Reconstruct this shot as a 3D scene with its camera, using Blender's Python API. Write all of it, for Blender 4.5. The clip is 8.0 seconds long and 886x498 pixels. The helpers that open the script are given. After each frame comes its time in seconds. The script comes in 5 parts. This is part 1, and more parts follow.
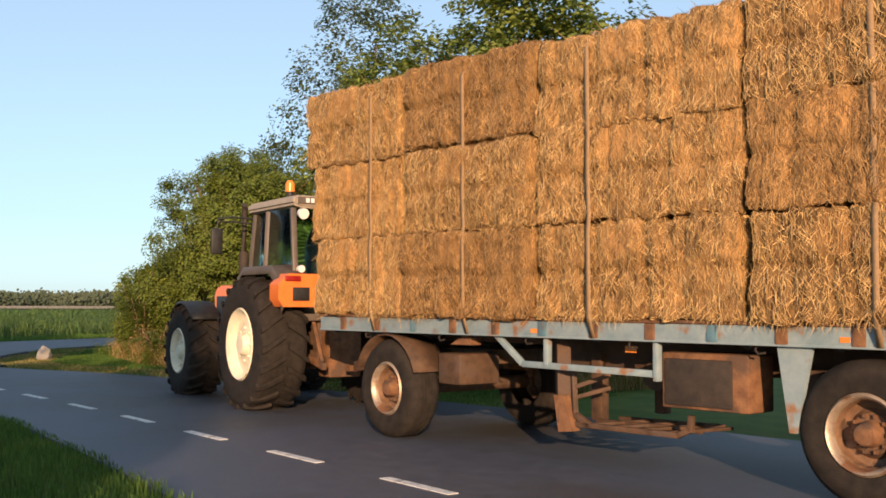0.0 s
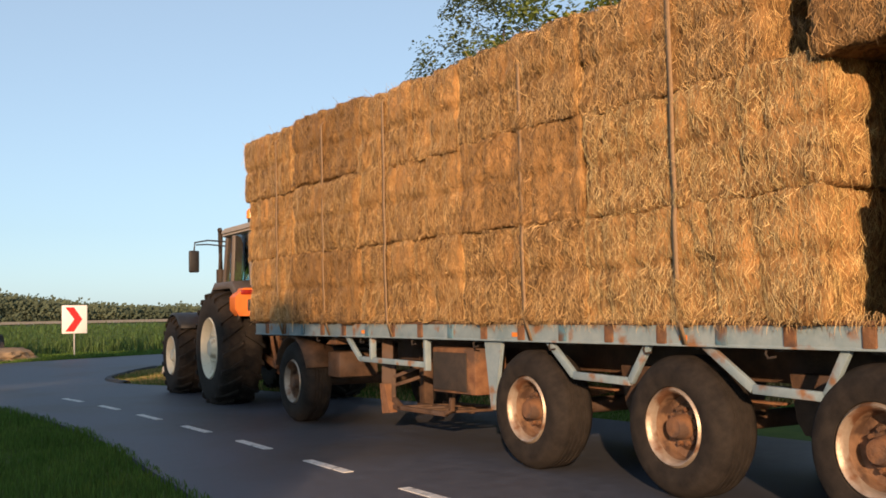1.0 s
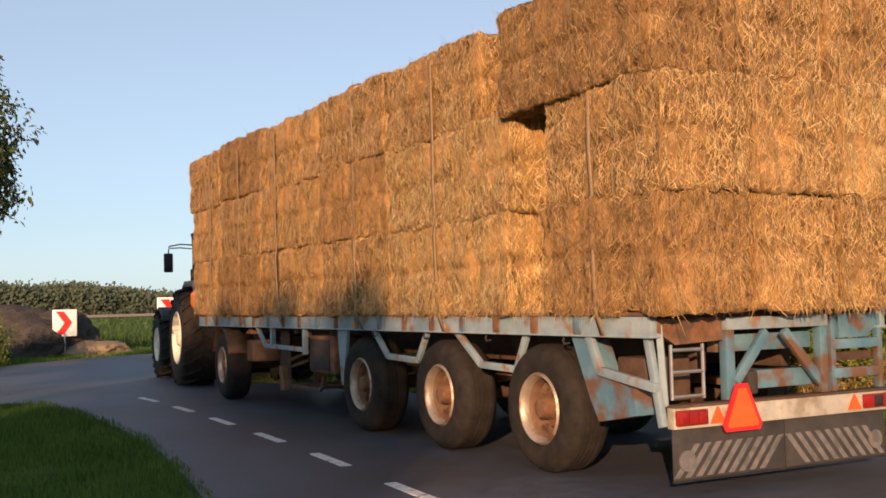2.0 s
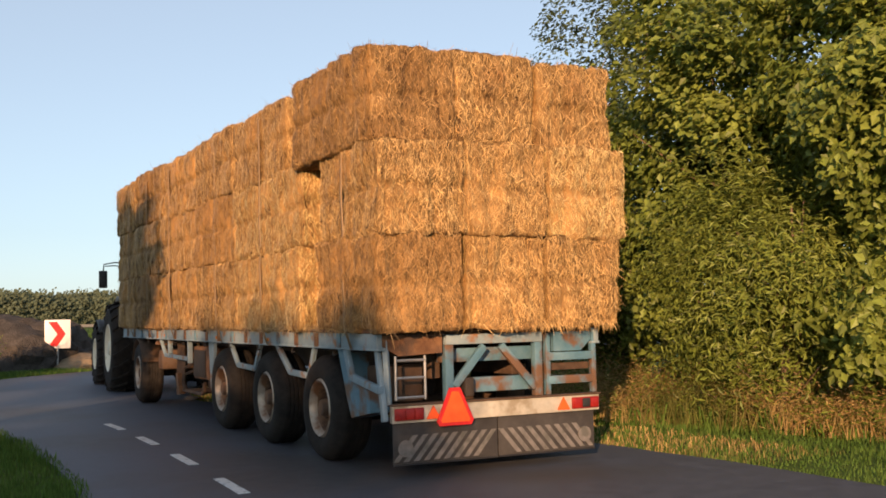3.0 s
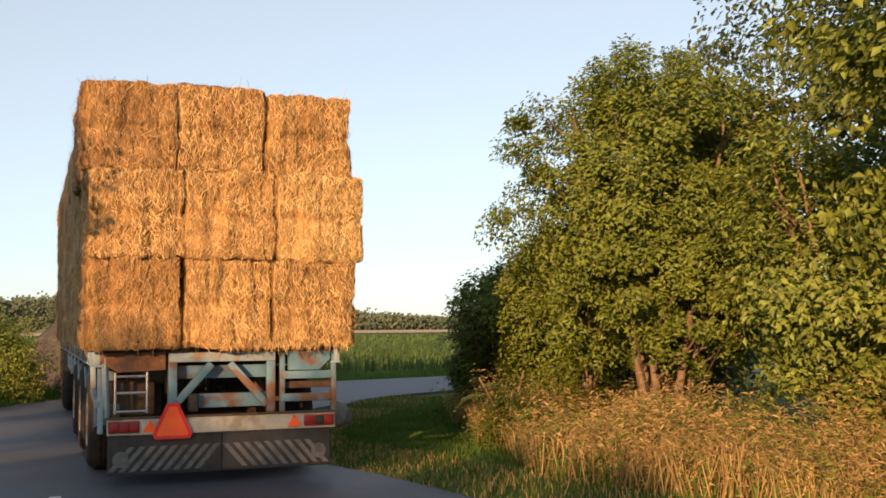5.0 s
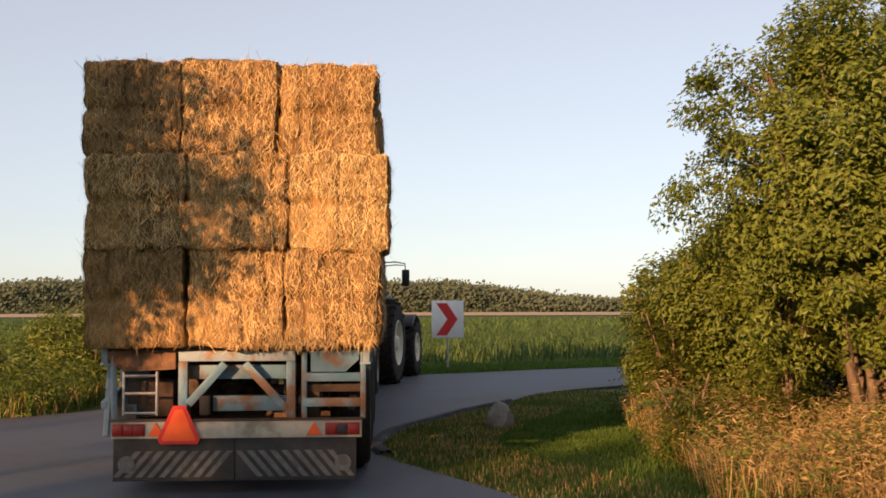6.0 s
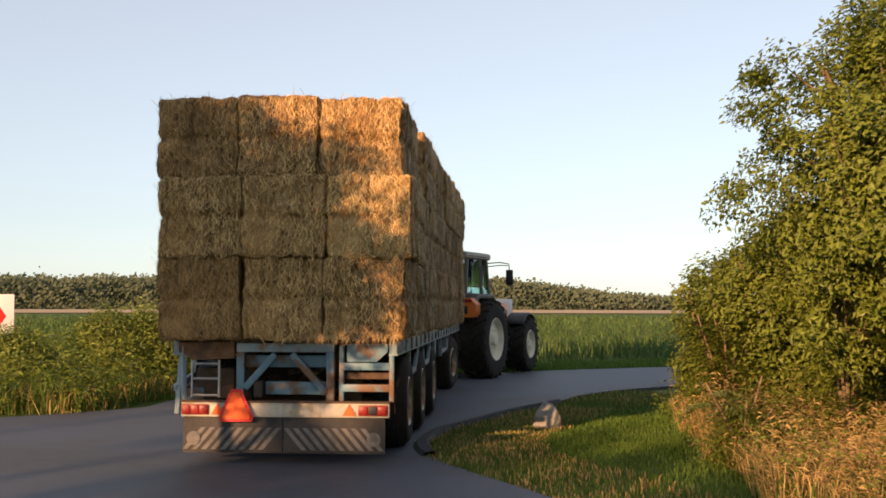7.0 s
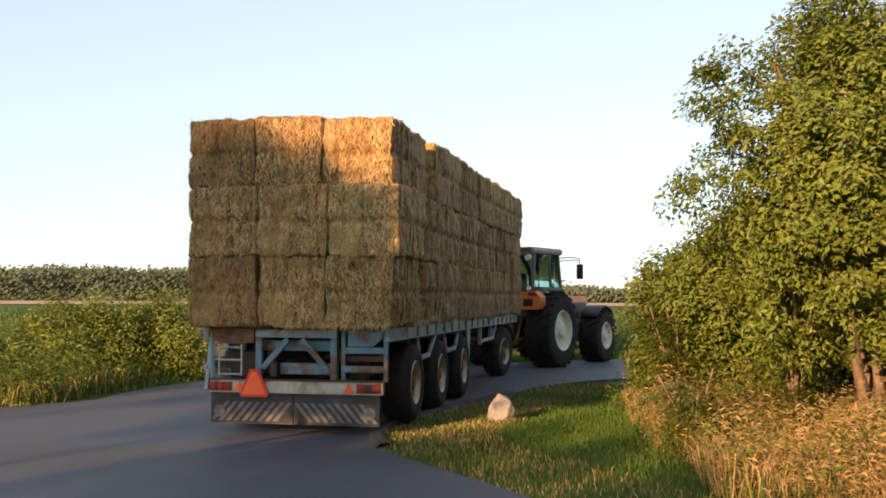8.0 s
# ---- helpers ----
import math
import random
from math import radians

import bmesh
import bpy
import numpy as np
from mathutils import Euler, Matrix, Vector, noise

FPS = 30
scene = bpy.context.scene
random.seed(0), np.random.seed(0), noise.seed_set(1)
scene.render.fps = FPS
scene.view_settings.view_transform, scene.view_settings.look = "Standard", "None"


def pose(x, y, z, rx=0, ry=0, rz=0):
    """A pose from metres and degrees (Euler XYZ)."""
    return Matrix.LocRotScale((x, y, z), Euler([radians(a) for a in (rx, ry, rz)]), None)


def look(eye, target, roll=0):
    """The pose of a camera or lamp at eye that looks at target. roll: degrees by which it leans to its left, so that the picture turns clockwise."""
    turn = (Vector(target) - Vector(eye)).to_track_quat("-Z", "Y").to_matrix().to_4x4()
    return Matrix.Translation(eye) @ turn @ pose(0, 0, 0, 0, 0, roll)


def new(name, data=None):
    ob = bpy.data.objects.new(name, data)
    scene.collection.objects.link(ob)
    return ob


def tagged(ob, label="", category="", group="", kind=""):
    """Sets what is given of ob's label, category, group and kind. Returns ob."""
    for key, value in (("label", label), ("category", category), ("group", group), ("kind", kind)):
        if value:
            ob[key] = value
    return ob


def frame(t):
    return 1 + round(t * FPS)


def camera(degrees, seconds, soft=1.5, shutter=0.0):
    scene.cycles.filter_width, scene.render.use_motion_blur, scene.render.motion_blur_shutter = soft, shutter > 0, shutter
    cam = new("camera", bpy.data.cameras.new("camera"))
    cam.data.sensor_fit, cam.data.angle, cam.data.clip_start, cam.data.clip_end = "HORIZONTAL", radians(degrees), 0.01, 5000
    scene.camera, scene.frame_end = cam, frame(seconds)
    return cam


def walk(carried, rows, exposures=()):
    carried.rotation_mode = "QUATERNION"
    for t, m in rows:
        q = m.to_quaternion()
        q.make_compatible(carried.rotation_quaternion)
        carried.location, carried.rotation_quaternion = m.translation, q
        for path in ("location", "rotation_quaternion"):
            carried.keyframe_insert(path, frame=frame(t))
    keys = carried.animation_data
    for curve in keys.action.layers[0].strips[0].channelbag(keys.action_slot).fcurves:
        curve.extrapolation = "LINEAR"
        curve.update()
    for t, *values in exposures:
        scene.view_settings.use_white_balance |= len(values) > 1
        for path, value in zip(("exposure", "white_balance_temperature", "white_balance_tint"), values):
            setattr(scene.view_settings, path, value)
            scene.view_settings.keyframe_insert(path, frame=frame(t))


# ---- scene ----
cam = camera(44.85, 8.0, soft=1.7, shutter=0.0)
CAMERA_ROWS = [
    (0.00, look((-1.990, -2.070, 1.474), (4.821, 5.234, 1.980), 0.23)),
    (0.20, look((-1.788, -1.775, 1.470), (4.803, 5.727, 1.995), 0.03)),
    (0.40, look((-1.583, -1.477, 1.466), (4.805, 6.196, 2.032), -0.17)),
    (0.50, look((-1.475, -1.320, 1.464), (4.821, 6.428, 2.045), -0.28)),
    (0.70, look((-1.237, -0.973, 1.461), (4.892, 6.907, 2.038), -0.58)),
    (1.00, look((-0.880, -0.453, 1.456), (5.016, 7.604, 2.024), -1.03)),
    (1.20, look((-0.689, -0.173, 1.446), (5.066, 7.987, 1.987), -1.25)),
    (1.50, look((-0.404, 0.246, 1.431), (5.137, 8.556, 1.924), -1.53)),
    (1.80, look((-0.030, 0.784, 1.444), (5.247, 9.264, 1.935), -1.51)),
    (2.00, look((0.248, 1.188, 1.454), (5.347, 9.776, 1.947), -1.45)),
    (2.20, look((0.553, 1.652, 1.461), (5.500, 10.325, 2.023), -1.40)),
    (2.60, look((1.094, 2.446, 1.476), (6.015, 11.132, 2.054), -1.30)),
    (3.00, look((1.619, 3.209, 1.491), (6.525, 11.903, 2.083), -1.20)),
    (3.30, look((2.050, 3.850, 1.503), (6.935, 12.555, 2.106), -1.12)),
    (3.50, look((2.400, 4.400, 1.510), (7.207, 13.144, 2.161), -1.07)),
    (3.70, look((2.763, 5.028, 1.517), (7.494, 13.812, 2.193), -1.17)),
    (4.00, look((3.300, 6.000, 1.526), (7.906, 14.848, 2.224), -1.32)),
    (4.30, look((3.788, 6.924, 1.509), (8.246, 15.845, 2.238), -0.93)),
    (4.50, look((4.100, 7.500, 1.498), (8.424, 16.485, 2.252), -0.62)),
    (4.70, look((4.400, 8.000, 1.503), (8.456, 17.110, 2.244), -0.56)),
    (5.00, look((4.723, 8.523, 1.534), (8.319, 17.827, 2.243), -0.46)),
    (5.40, look((5.097, 9.117, 1.601), (8.027, 18.656, 2.243), -0.32)),
    (5.80, look((5.450, 9.750, 1.659), (7.696, 19.478, 2.232), -0.22)),
    (6.00, look((5.620, 10.150, 1.674), (7.525, 19.952, 2.220), -0.18)),
    (6.20, look((5.700, 10.300, 1.700), (7.421, 20.136, 2.240), -0.13)),
    (6.50, look((5.700, 10.300, 1.700), (7.245, 20.166, 2.233), -0.06)),
    (6.80, look((5.700, 10.300, 1.700), (7.163, 20.178, 2.227), 0.06)),
    (7.00, look((5.700, 10.300, 1.700), (7.142, 20.182, 2.221), 0.10)),
    (7.30, look((5.700, 10.300, 1.700), (7.195, 20.174, 2.214), 0.17)),
    (7.50, look((5.700, 10.300, 1.700), (7.263, 20.164, 2.207), 0.22)),
    (7.80, look((5.700, 10.300, 1.700), (7.427, 20.138, 2.177), 0.24)),
    (8.00, look((5.700, 10.300, 1.700), (7.554, 20.116, 2.151), 0.25)),
]
walk(cam, CAMERA_ROWS, [(0.0, 0.64, 6050, 12), (0.6, 0.52, 6100, 12), (1.2, 0.44, 6150, 14), (2.2, 0.48, 6450, 19), (3.5, 0.72, 6700, 16), (4.7, 0.88, 7050, 17), (6.0, 0.70, 7600, 26), (7.0, 0.84, 7400, 22), (8.0, 1.12, 7150, 18)])

# ---- world and sun: low evening sun from behind, over the road's left side ----
SUN_BEARING, SUN_HEIGHT = 40.0, 12.0   # where the light goes to (clockwise from +Y), and the sun's height
world = bpy.data.worlds.new("evening_sky")
scene.world = world
world.use_nodes = True
wn = world.node_tree
sky = wn.nodes.new("ShaderNodeTexSky")
sky.sky_type = "NISHITA"
sky.sun_disc = False
sky.sun_elevation = radians(SUN_HEIGHT)
sky.sun_rotation = radians(SUN_BEARING + 180)
sky.air_density, sky.dust_density, sky.ozone_density = 0.9, 0.4, 2.0
haze = wn.nodes.new("ShaderNodeHueSaturation")
haze.inputs["Saturation"].default_value = 0.62
wn.links.new(sky.outputs["Color"], haze.inputs["Color"])
veil = wn.nodes.new("ShaderNodeMixRGB")
veil.blend_type = "MULTIPLY"
veil.inputs["Fac"].default_value = 1.0
veil.inputs["Color2"].default_value = (0.82, 1.0, 1.06, 1)
wn.links.new(haze.outputs["Color"], veil.inputs["Color1"])
# thin even evening haze over the whole sky
mist = wn.nodes.new("ShaderNodeMixRGB")
mist.inputs["Fac"].default_value = 0.42
mist.inputs["Color2"].default_value = (3.35, 3.9, 4.4, 1)
wn.links.new(veil.outputs["Color"], mist.inputs["Color1"])
wn.links.new(mist.outputs["Color"], wn.nodes["Background"].inputs["Color"])
wn.nodes["Background"].inputs["Strength"].default_value = 0.115
sun_data = bpy.data.lights.new("sun", "SUN")
sun_data.energy, sun_data.angle, sun_data.color = 4.8, radians(0.6), (1.0, 0.61, 0.32)
sun = new("sun", sun_data)
_sb, _sh = radians(SUN_BEARING), radians(SUN_HEIGHT)
sun.matrix_world = look((0, 0, 60), (60 * math.sin(_sb) * math.cos(_sh), 60 * math.cos(_sb) * math.cos(_sh), 60 - 60 * math.sin(_sh)))

# ---- materials ----
def mat(name, c1, c2, scale=8.0, rough=0.7, metal=0.0, bump=0.2, fine=60.0, c3=None, c3_amount=0.5, c3_scale=2.0, spec=0.4, per_object=0.0, stretch=(1, 1, 1), per_island=0.0, bump_dist=0.01, through_light=0.0):
    """Two-colour noise surface with a second, larger stain colour, fine bump and piece-to-piece change."""
    m = bpy.data.materials.new(name)
    m.use_nodes = True
    nt, L = m.node_tree, m.node_tree.links
    b = nt.nodes["Principled BSDF"]
    tc = nt.nodes.new("ShaderNodeTexCoord")
    mp = nt.nodes.new("ShaderNodeMapping")
    mp.inputs["Scale"].default_value = stretch
    L.new(tc.outputs["Object"], mp.inputs["Vector"])
    n1 = nt.nodes.new("ShaderNodeTexNoise")
    n1.inputs["Scale"].default_value, n1.inputs["Detail"].default_value = scale, 8
    n1.inputs["Roughness"].default_value = 0.65
    L.new(mp.outputs["Vector"], n1.inputs["Vector"])
    r1 = nt.nodes.new("ShaderNodeValToRGB")
    r1.color_ramp.elements[0].position, r1.color_ramp.elements[1].position = 0.32, 0.68
    r1.color_ramp.elements[0].color, r1.color_ramp.elements[1].color = (*c1, 1), (*c2, 1)
    L.new(n1.outputs["Fac"], r1.inputs["Fac"])
    col = r1.outputs["Color"]
    if c3:
        n2 = nt.nodes.new("ShaderNodeTexNoise")
        n2.inputs["Scale"].default_value, n2.inputs["Detail"].default_value = c3_scale, 6
        L.new(tc.outputs["Object"], n2.inputs["Vector"])
        r2 = nt.nodes.new("ShaderNodeValToRGB")
        r2.color_ramp.elements[0].position, r2.color_ramp.elements[1].position = 1 - c3_amount - 0.06, 1 - c3_amount + 0.06
        L.new(n2.outputs["Fac"], r2.inputs["Fac"])
        mx = nt.nodes.new("ShaderNodeMixRGB")
        mx.inputs["Color2"].default_value = (*c3, 1)
        L.new(r2.outputs["Color"], mx.inputs["Fac"])
        L.new(col, mx.inputs["Color1"])
        col = mx.outputs["Color"]
    if per_object or per_island:
        if per_object:
            src = nt.nodes.new("ShaderNodeObjectInfo").outputs["Random"]
        else:
            src = nt.nodes.new("ShaderNodeNewGeometry").outputs["Random Per Island"]
        amt = per_object or per_island
        mr = nt.nodes.new("ShaderNodeMapRange")
        mr.inputs["To Min"].default_value, mr.inputs["To Max"].default_value = 1 - amt, 1 + amt
        L.new(src, mr.inputs["Value"])
        hs = nt.nodes.new("ShaderNodeHueSaturation")
        L.new(mr.outputs["Result"], hs.inputs["Value"])
        L.new(col, hs.inputs["Color"])
        col = hs.outputs["Color"]
    L.new(col, b.inputs["Base Color"])
    nf = nt.nodes.new("ShaderNodeTexNoise")
    nf.inputs["Scale"].default_value, nf.inputs["Detail"].default_value = fine, 6
    L.new(mp.outputs["Vector"], nf.inputs["Vector"])
    bp = nt.nodes.new("ShaderNodeBump")
    bp.inputs["Strength"].default_value, bp.inputs["Distance"].default_value = bump, bump_dist
    L.new(nf.outputs["Fac"], bp.inputs["Height"])
    L.new(bp.outputs["Normal"], b.inputs["Normal"])
    rr = nt.nodes.new("ShaderNodeMapRange")
    rr.inputs["To Min"].default_value, rr.inputs["To Max"].default_value = max(0.03, rough - 0.12), min(1, rough + 0.12)
    L.new(n1.outputs["Fac"], rr.inputs["Value"])
    L.new(rr.outputs["Result"], b.inputs["Roughness"])
    b.inputs["Metallic"].default_value = metal
    b.inputs["Specular IOR Level"].default_value = spec
    if through_light:
        tr = nt.nodes.new("ShaderNodeBsdfTranslucent")
        L.new(col, tr.inputs["Color"])
        ms = nt.nodes.new("ShaderNodeMixShader")
        ms.inputs["Fac"].default_value = through_light
        L.new(b.outputs["BSDF"], ms.inputs[1])
        L.new(tr.outputs["BSDF"], ms.inputs[2])
        L.new(ms.outputs["Shader"], nt.nodes["Material Output"].inputs["Surface"])
    return m


M_GRASS = mat("meadow_grass", (0.055, 0.095, 0.022), (0.11, 0.15, 0.035), 1.6, 0.9, bump=0.6, fine=25, c3=(0.19, 0.16, 0.07), c3_amount=0.34, c3_scale=0.35, spec=0.1, bump_dist=0.03)
M_BLADE = mat("grass_blades", (0.06, 0.125, 0.02), (0.12, 0.20, 0.04), 1.2, 0.7, bump=0.1, c3=(0.22, 0.20, 0.08), c3_amount=0.25, c3_scale=0.6, spec=0.2, per_island=0.35, through_light=0.35)
M_DRY = mat("dry_grass", (0.36, 0.24, 0.10), (0.54, 0.39, 0.17), 2.0, 0.8, bump=0.1, c3=(0.16, 0.17, 0.05), c3_amount=0.42, c3_scale=0.5, spec=0.15, per_island=0.4, through_light=0.35)
M_CORN = mat("crop_leaves", (0.05, 0.10, 0.025), (0.10, 0.16, 0.045), 1.2, 0.6, bump=0.1, spec=0.25, per_island=0.4, through_light=0.3)
M_ROAD = mat("asphalt", (0.051, 0.059, 0.079), (0.086, 0.096, 0.121), 5.0, 0.62, bump=0.55, fine=160, c3=(0.058, 0.057, 0.060), c3_amount=0.45, c3_scale=0.25, spec=0.4, bump_dist=0.004)
M_LIP = mat("dark_asphalt_lip", (0.022, 0.022, 0.024), (0.05, 0.05, 0.052), 9, 0.8, bump=0.7, fine=70, bump_dist=0.01)
M_PAINT = mat("road_paint", (0.55, 0.55, 0.53), (0.75, 0.75, 0.72), 14, 0.7, bump=0.4, fine=120, c3=(0.2, 0.2, 0.2), c3_amount=0.38, c3_scale=9)
M_SAND = mat("sandy_soil", (0.22, 0.16, 0.10), (0.34, 0.26, 0.17), 3, 0.95, bump=0.8, fine=30, bump_dist=0.03, spec=0.1)
M_SOIL = mat("dark_compost", (0.045, 0.04, 0.036), (0.10, 0.088, 0.078), 4, 0.95, bump=1.0, fine=20, bump_dist=0.05, spec=0.1)
M_STUBBLE = mat("far_stubble", (0.42, 0.31, 0.19), (0.52, 0.4, 0.26), 0.05, 0.95, bump=0.1, spec=0.05)
# the near-black end of the bale body colour paints in shade between stalks
M_STRAW = mat("pressed_straw_gap_shade", (0.062, 0.029, 0.010), (0.46, 0.27, 0.10), 24, 0.75, bump=1.0, fine=90, c3=(0.46, 0.26, 0.095), c3_amount=0.42, c3_scale=1.6, spec=0.25, per_object=0.26, stretch=(1, 1, 0.3), bump_dist=0.03)
M_STALK = mat("loose_straw", (0.42, 0.25, 0.088), (0.72, 0.49, 0.205), 5, 0.5, bump=0.1, spec=0.5, per_island=0.65, c3=(0.40, 0.22, 0.08), c3_amount=0.36, c3_scale=2.5)
M_STALK_PALE = mat("pale_loose_straw", (0.50, 0.34, 0.125), (0.74, 0.56, 0.26), 5, 0.5, bump=0.1, spec=0.5, per_island=0.6, c3=(0.46, 0.30, 0.11), c3_amount=0.34, c3_scale=2.5)
M_STALK_DULL = mat("dull_loose_straw", (0.31, 0.17, 0.058), (0.55, 0.345, 0.138), 5, 0.55, bump=0.1, spec=0.45, per_island=0.65, c3=(0.30, 0.17, 0.065), c3_amount=0.40, c3_scale=2.5)
M_STRAP = mat("strap_webbing", (0.26, 0.17, 0.09), (0.36, 0.24, 0.13), 30, 0.8, bump=0.3, fine=300)
M_BLUE = mat("weathered_blue_paint", (0.07, 0.17, 0.235), (0.14, 0.25, 0.31), 5, 0.5, bump=0.3, fine=40, c3=(0.15, 0.085, 0.05), c3_amount=0.44, c3_scale=4.0)
M_PALE = mat("chalky_blue_rail", (0.19, 0.27, 0.31), (0.29, 0.36, 0.39), 6, 0.6, bump=0.25, fine=40, c3=(0.26, 0.14, 0.07), c3_amount=0.38, c3_scale=5.0)
M_RUST = mat("rusty_steel", (0.13, 0.06, 0.03), (0.26, 0.135, 0.065), 8, 0.8, bump=0.6, fine=70, c3=(0.10, 0.06, 0.04), c3_amount=0.45, c3_scale=5)
M_DARK = mat("dark_chassis", (0.025, 0.021, 0.018), (0.06, 0.045, 0.035), 8, 0.75, bump=0.4, fine=60)
M_BROWN = mat("dusty_brown_steel", (0.05, 0.03, 0.019), (0.13, 0.075, 0.043), 6, 0.75, bump=0.4, fine=60, c3=(0.09, 0.06, 0.045), c3_amount=0.42, c3_scale=3)
M_TYRE = mat("tyre_rubber", (0.015, 0.013, 0.012), (0.036, 0.03, 0.025), 9, 0.85, bump=0.35, fine=90, spec=0.2)
M_RIM = mat("dull_rim", (0.34, 0.27, 0.20), (0.52, 0.43, 0.34), 7, 0.45, metal=0.5, bump=0.3, fine=50, c3=(0.25, 0.13, 0.07), c3_amount=0.45, c3_scale=5)
M_DISH = mat("rusty_wheel_dish", (0.15, 0.085, 0.05), (0.28, 0.17, 0.10), 9, 0.6, metal=0.2, bump=0.3, fine=60, c3=(0.10, 0.06, 0.04), c3_amount=0.42, c3_scale=7)
M_CREAM = mat("cream_rim_paint", (0.68, 0.62, 0.47), (0.78, 0.73, 0.58), 6, 0.45, bump=0.1, c3=(0.42, 0.34, 0.22), c3_amount=0.33, c3_scale=6)
M_ORANGE = mat("orange_tractor_paint", (0.72, 0.17, 0.03), (0.80, 0.23, 0.05), 5, 0.4, bump=0.06, c3=(0.45, 0.16, 0.06), c3_amount=0.3, c3_scale=6)
M_CAB = mat("grey_brown_cab_paint", (0.085, 0.07, 0.062), (0.13, 0.11, 0.095), 5, 0.5, bump=0.08)
M_ROOF = mat("cab_roof_cream", (0.30, 0.26, 0.21), (0.40, 0.35, 0.29), 5, 0.6, bump=0.1)
M_BLACK = mat("black_plastic", (0.012, 0.012, 0.013), (0.03, 0.03, 0.03), 9, 0.55, bump=0.1)
M_CREAMBEAM = mat("off_white_beam", (0.36, 0.34, 0.28), (0.52, 0.49, 0.41), 7, 0.6, bump=0.2, c3=(0.28, 0.24, 0.17), c3_amount=0.40, c3_scale=4)
M_FLAP = mat("grey_rubber_flap", (0.03, 0.028, 0.027), (0.06, 0.056, 0.053), 6, 0.75, bump=0.2)
M_STRIPE = mat("worn_white_stripe", (0.11, 0.105, 0.10), (0.19, 0.18, 0.17), 12, 0.75, bump=0.2, c3=(0.10, 0.10, 0.09), c3_amount=0.42, c3_scale=9)
M_RED = mat("red_lens", (0.22, 0.010, 0.008), (0.32, 0.018, 0.012), 20, 0.4, bump=0.15, fine=90)
M_AMBER = mat("amber_lens", (0.75, 0.22, 0.03), (0.85, 0.3, 0.05), 20, 0.25, bump=0.1)
M_REDORANGE = mat("red_orange_reflector", (0.88, 0.10, 0.02), (0.92, 0.14, 0.03), 9, 0.35, bump=0.05)
M_SIGNRED = mat("sign_red", (0.62, 0.02, 0.02), (0.70, 0.035, 0.03), 9, 0.4, bump=0.03)
M_WHITE = mat("sign_white", (0.74, 0.74, 0.73), (0.82, 0.82, 0.80), 6, 0.4, bump=0.03)
M_GREY = mat("galvanised_post", (0.35, 0.35, 0.34), (0.48, 0.48, 0.47), 12, 0.45, metal=0.7, bump=0.1)
M_STONE = mat("pale_boulder", (0.20, 0.19, 0.175), (0.36, 0.345, 0.32), 5, 0.85, bump=0.7, fine=25, bump_dist=0.02)
M_BARK = mat("bark", (0.10, 0.07, 0.045), (0.24, 0.17, 0.11), 10, 0.9, bump=1.0, fine=24, bump_dist=0.03, stretch=(1, 1, 0.25))
M_LEAF_A = mat("leaves_yellow_green", (0.098, 0.14, 0.019), (0.18, 0.225, 0.038), 0.9, 0.5, bump=0.05, spec=0.35, per_island=0.35, through_light=0.3)
M_LEAF_B = mat("leaves_mid_green", (0.115, 0.16, 0.027), (0.23, 0.28, 0.055), 0.9, 0.5, bump=0.05, spec=0.35, per_island=0.4, through_light=0.28)
M_LEAF_C = mat("leaves_dark_green", (0.06, 0.09, 0.028), (0.115, 0.145, 0.05), 0.9, 0.5, bump=0.05, spec=0.35, per_island=0.4, through_light=0.25)
M_FARWOOD = mat("far_wood", (0.06, 0.082, 0.056), (0.112, 0.135, 0.085), 0.05, 0.9, bump=0.8, fine=1.5, bump_dist=0.6, spec=0.05, per_island=0.12)


def glass(name, colour, rough=0.03):
    m = bpy.data.materials.new(name)
    m.use_nodes = True
    nt = m.node_tree
    b = nt.nodes["Principled BSDF"]
    b.inputs["Base Color"].default_value = (*colour, 1)
    b.inputs["Roughness"].default_value = rough
    b.inputs["Transmission Weight"].default_value = 1.0
    b.inputs["IOR"].default_value = 1.1
    b.inputs["Specular IOR Level"].default_value = 0.8
    return m


M_GLASS = glass("tinted_cab_glass", (0.55, 0.76, 0.72))

# ---- building tools ----
def mesh_object(name, bm, material, smooth_angle=None):
    me = bpy.data.meshes.new(name)
    bm.normal_update()
    bm.to_mesh(me)
    bm.free()
    for m in (material if isinstance(material, (list, tuple)) else [material]):
        me.materials.append(m)
    if smooth_angle:
        for p in me.polygons:
            p.use_smooth = True
        me.set_sharp_from_angle(angle=radians(smooth_angle))
    return new(name, me)


def part(name, bm, material, parent, label="", smooth=35):
    ob = mesh_object(name, bm, material, smooth)
    ob.parent = parent
    if label:
        ob["label"] = label
    return ob


def thing(name, label, category, group="", m=None, kind=""):
    ob = new(name)
    ob.empty_display_size = 0.2
    if m is not None:
        ob.matrix_world = m
    return tagged(ob, label, category, group, kind)


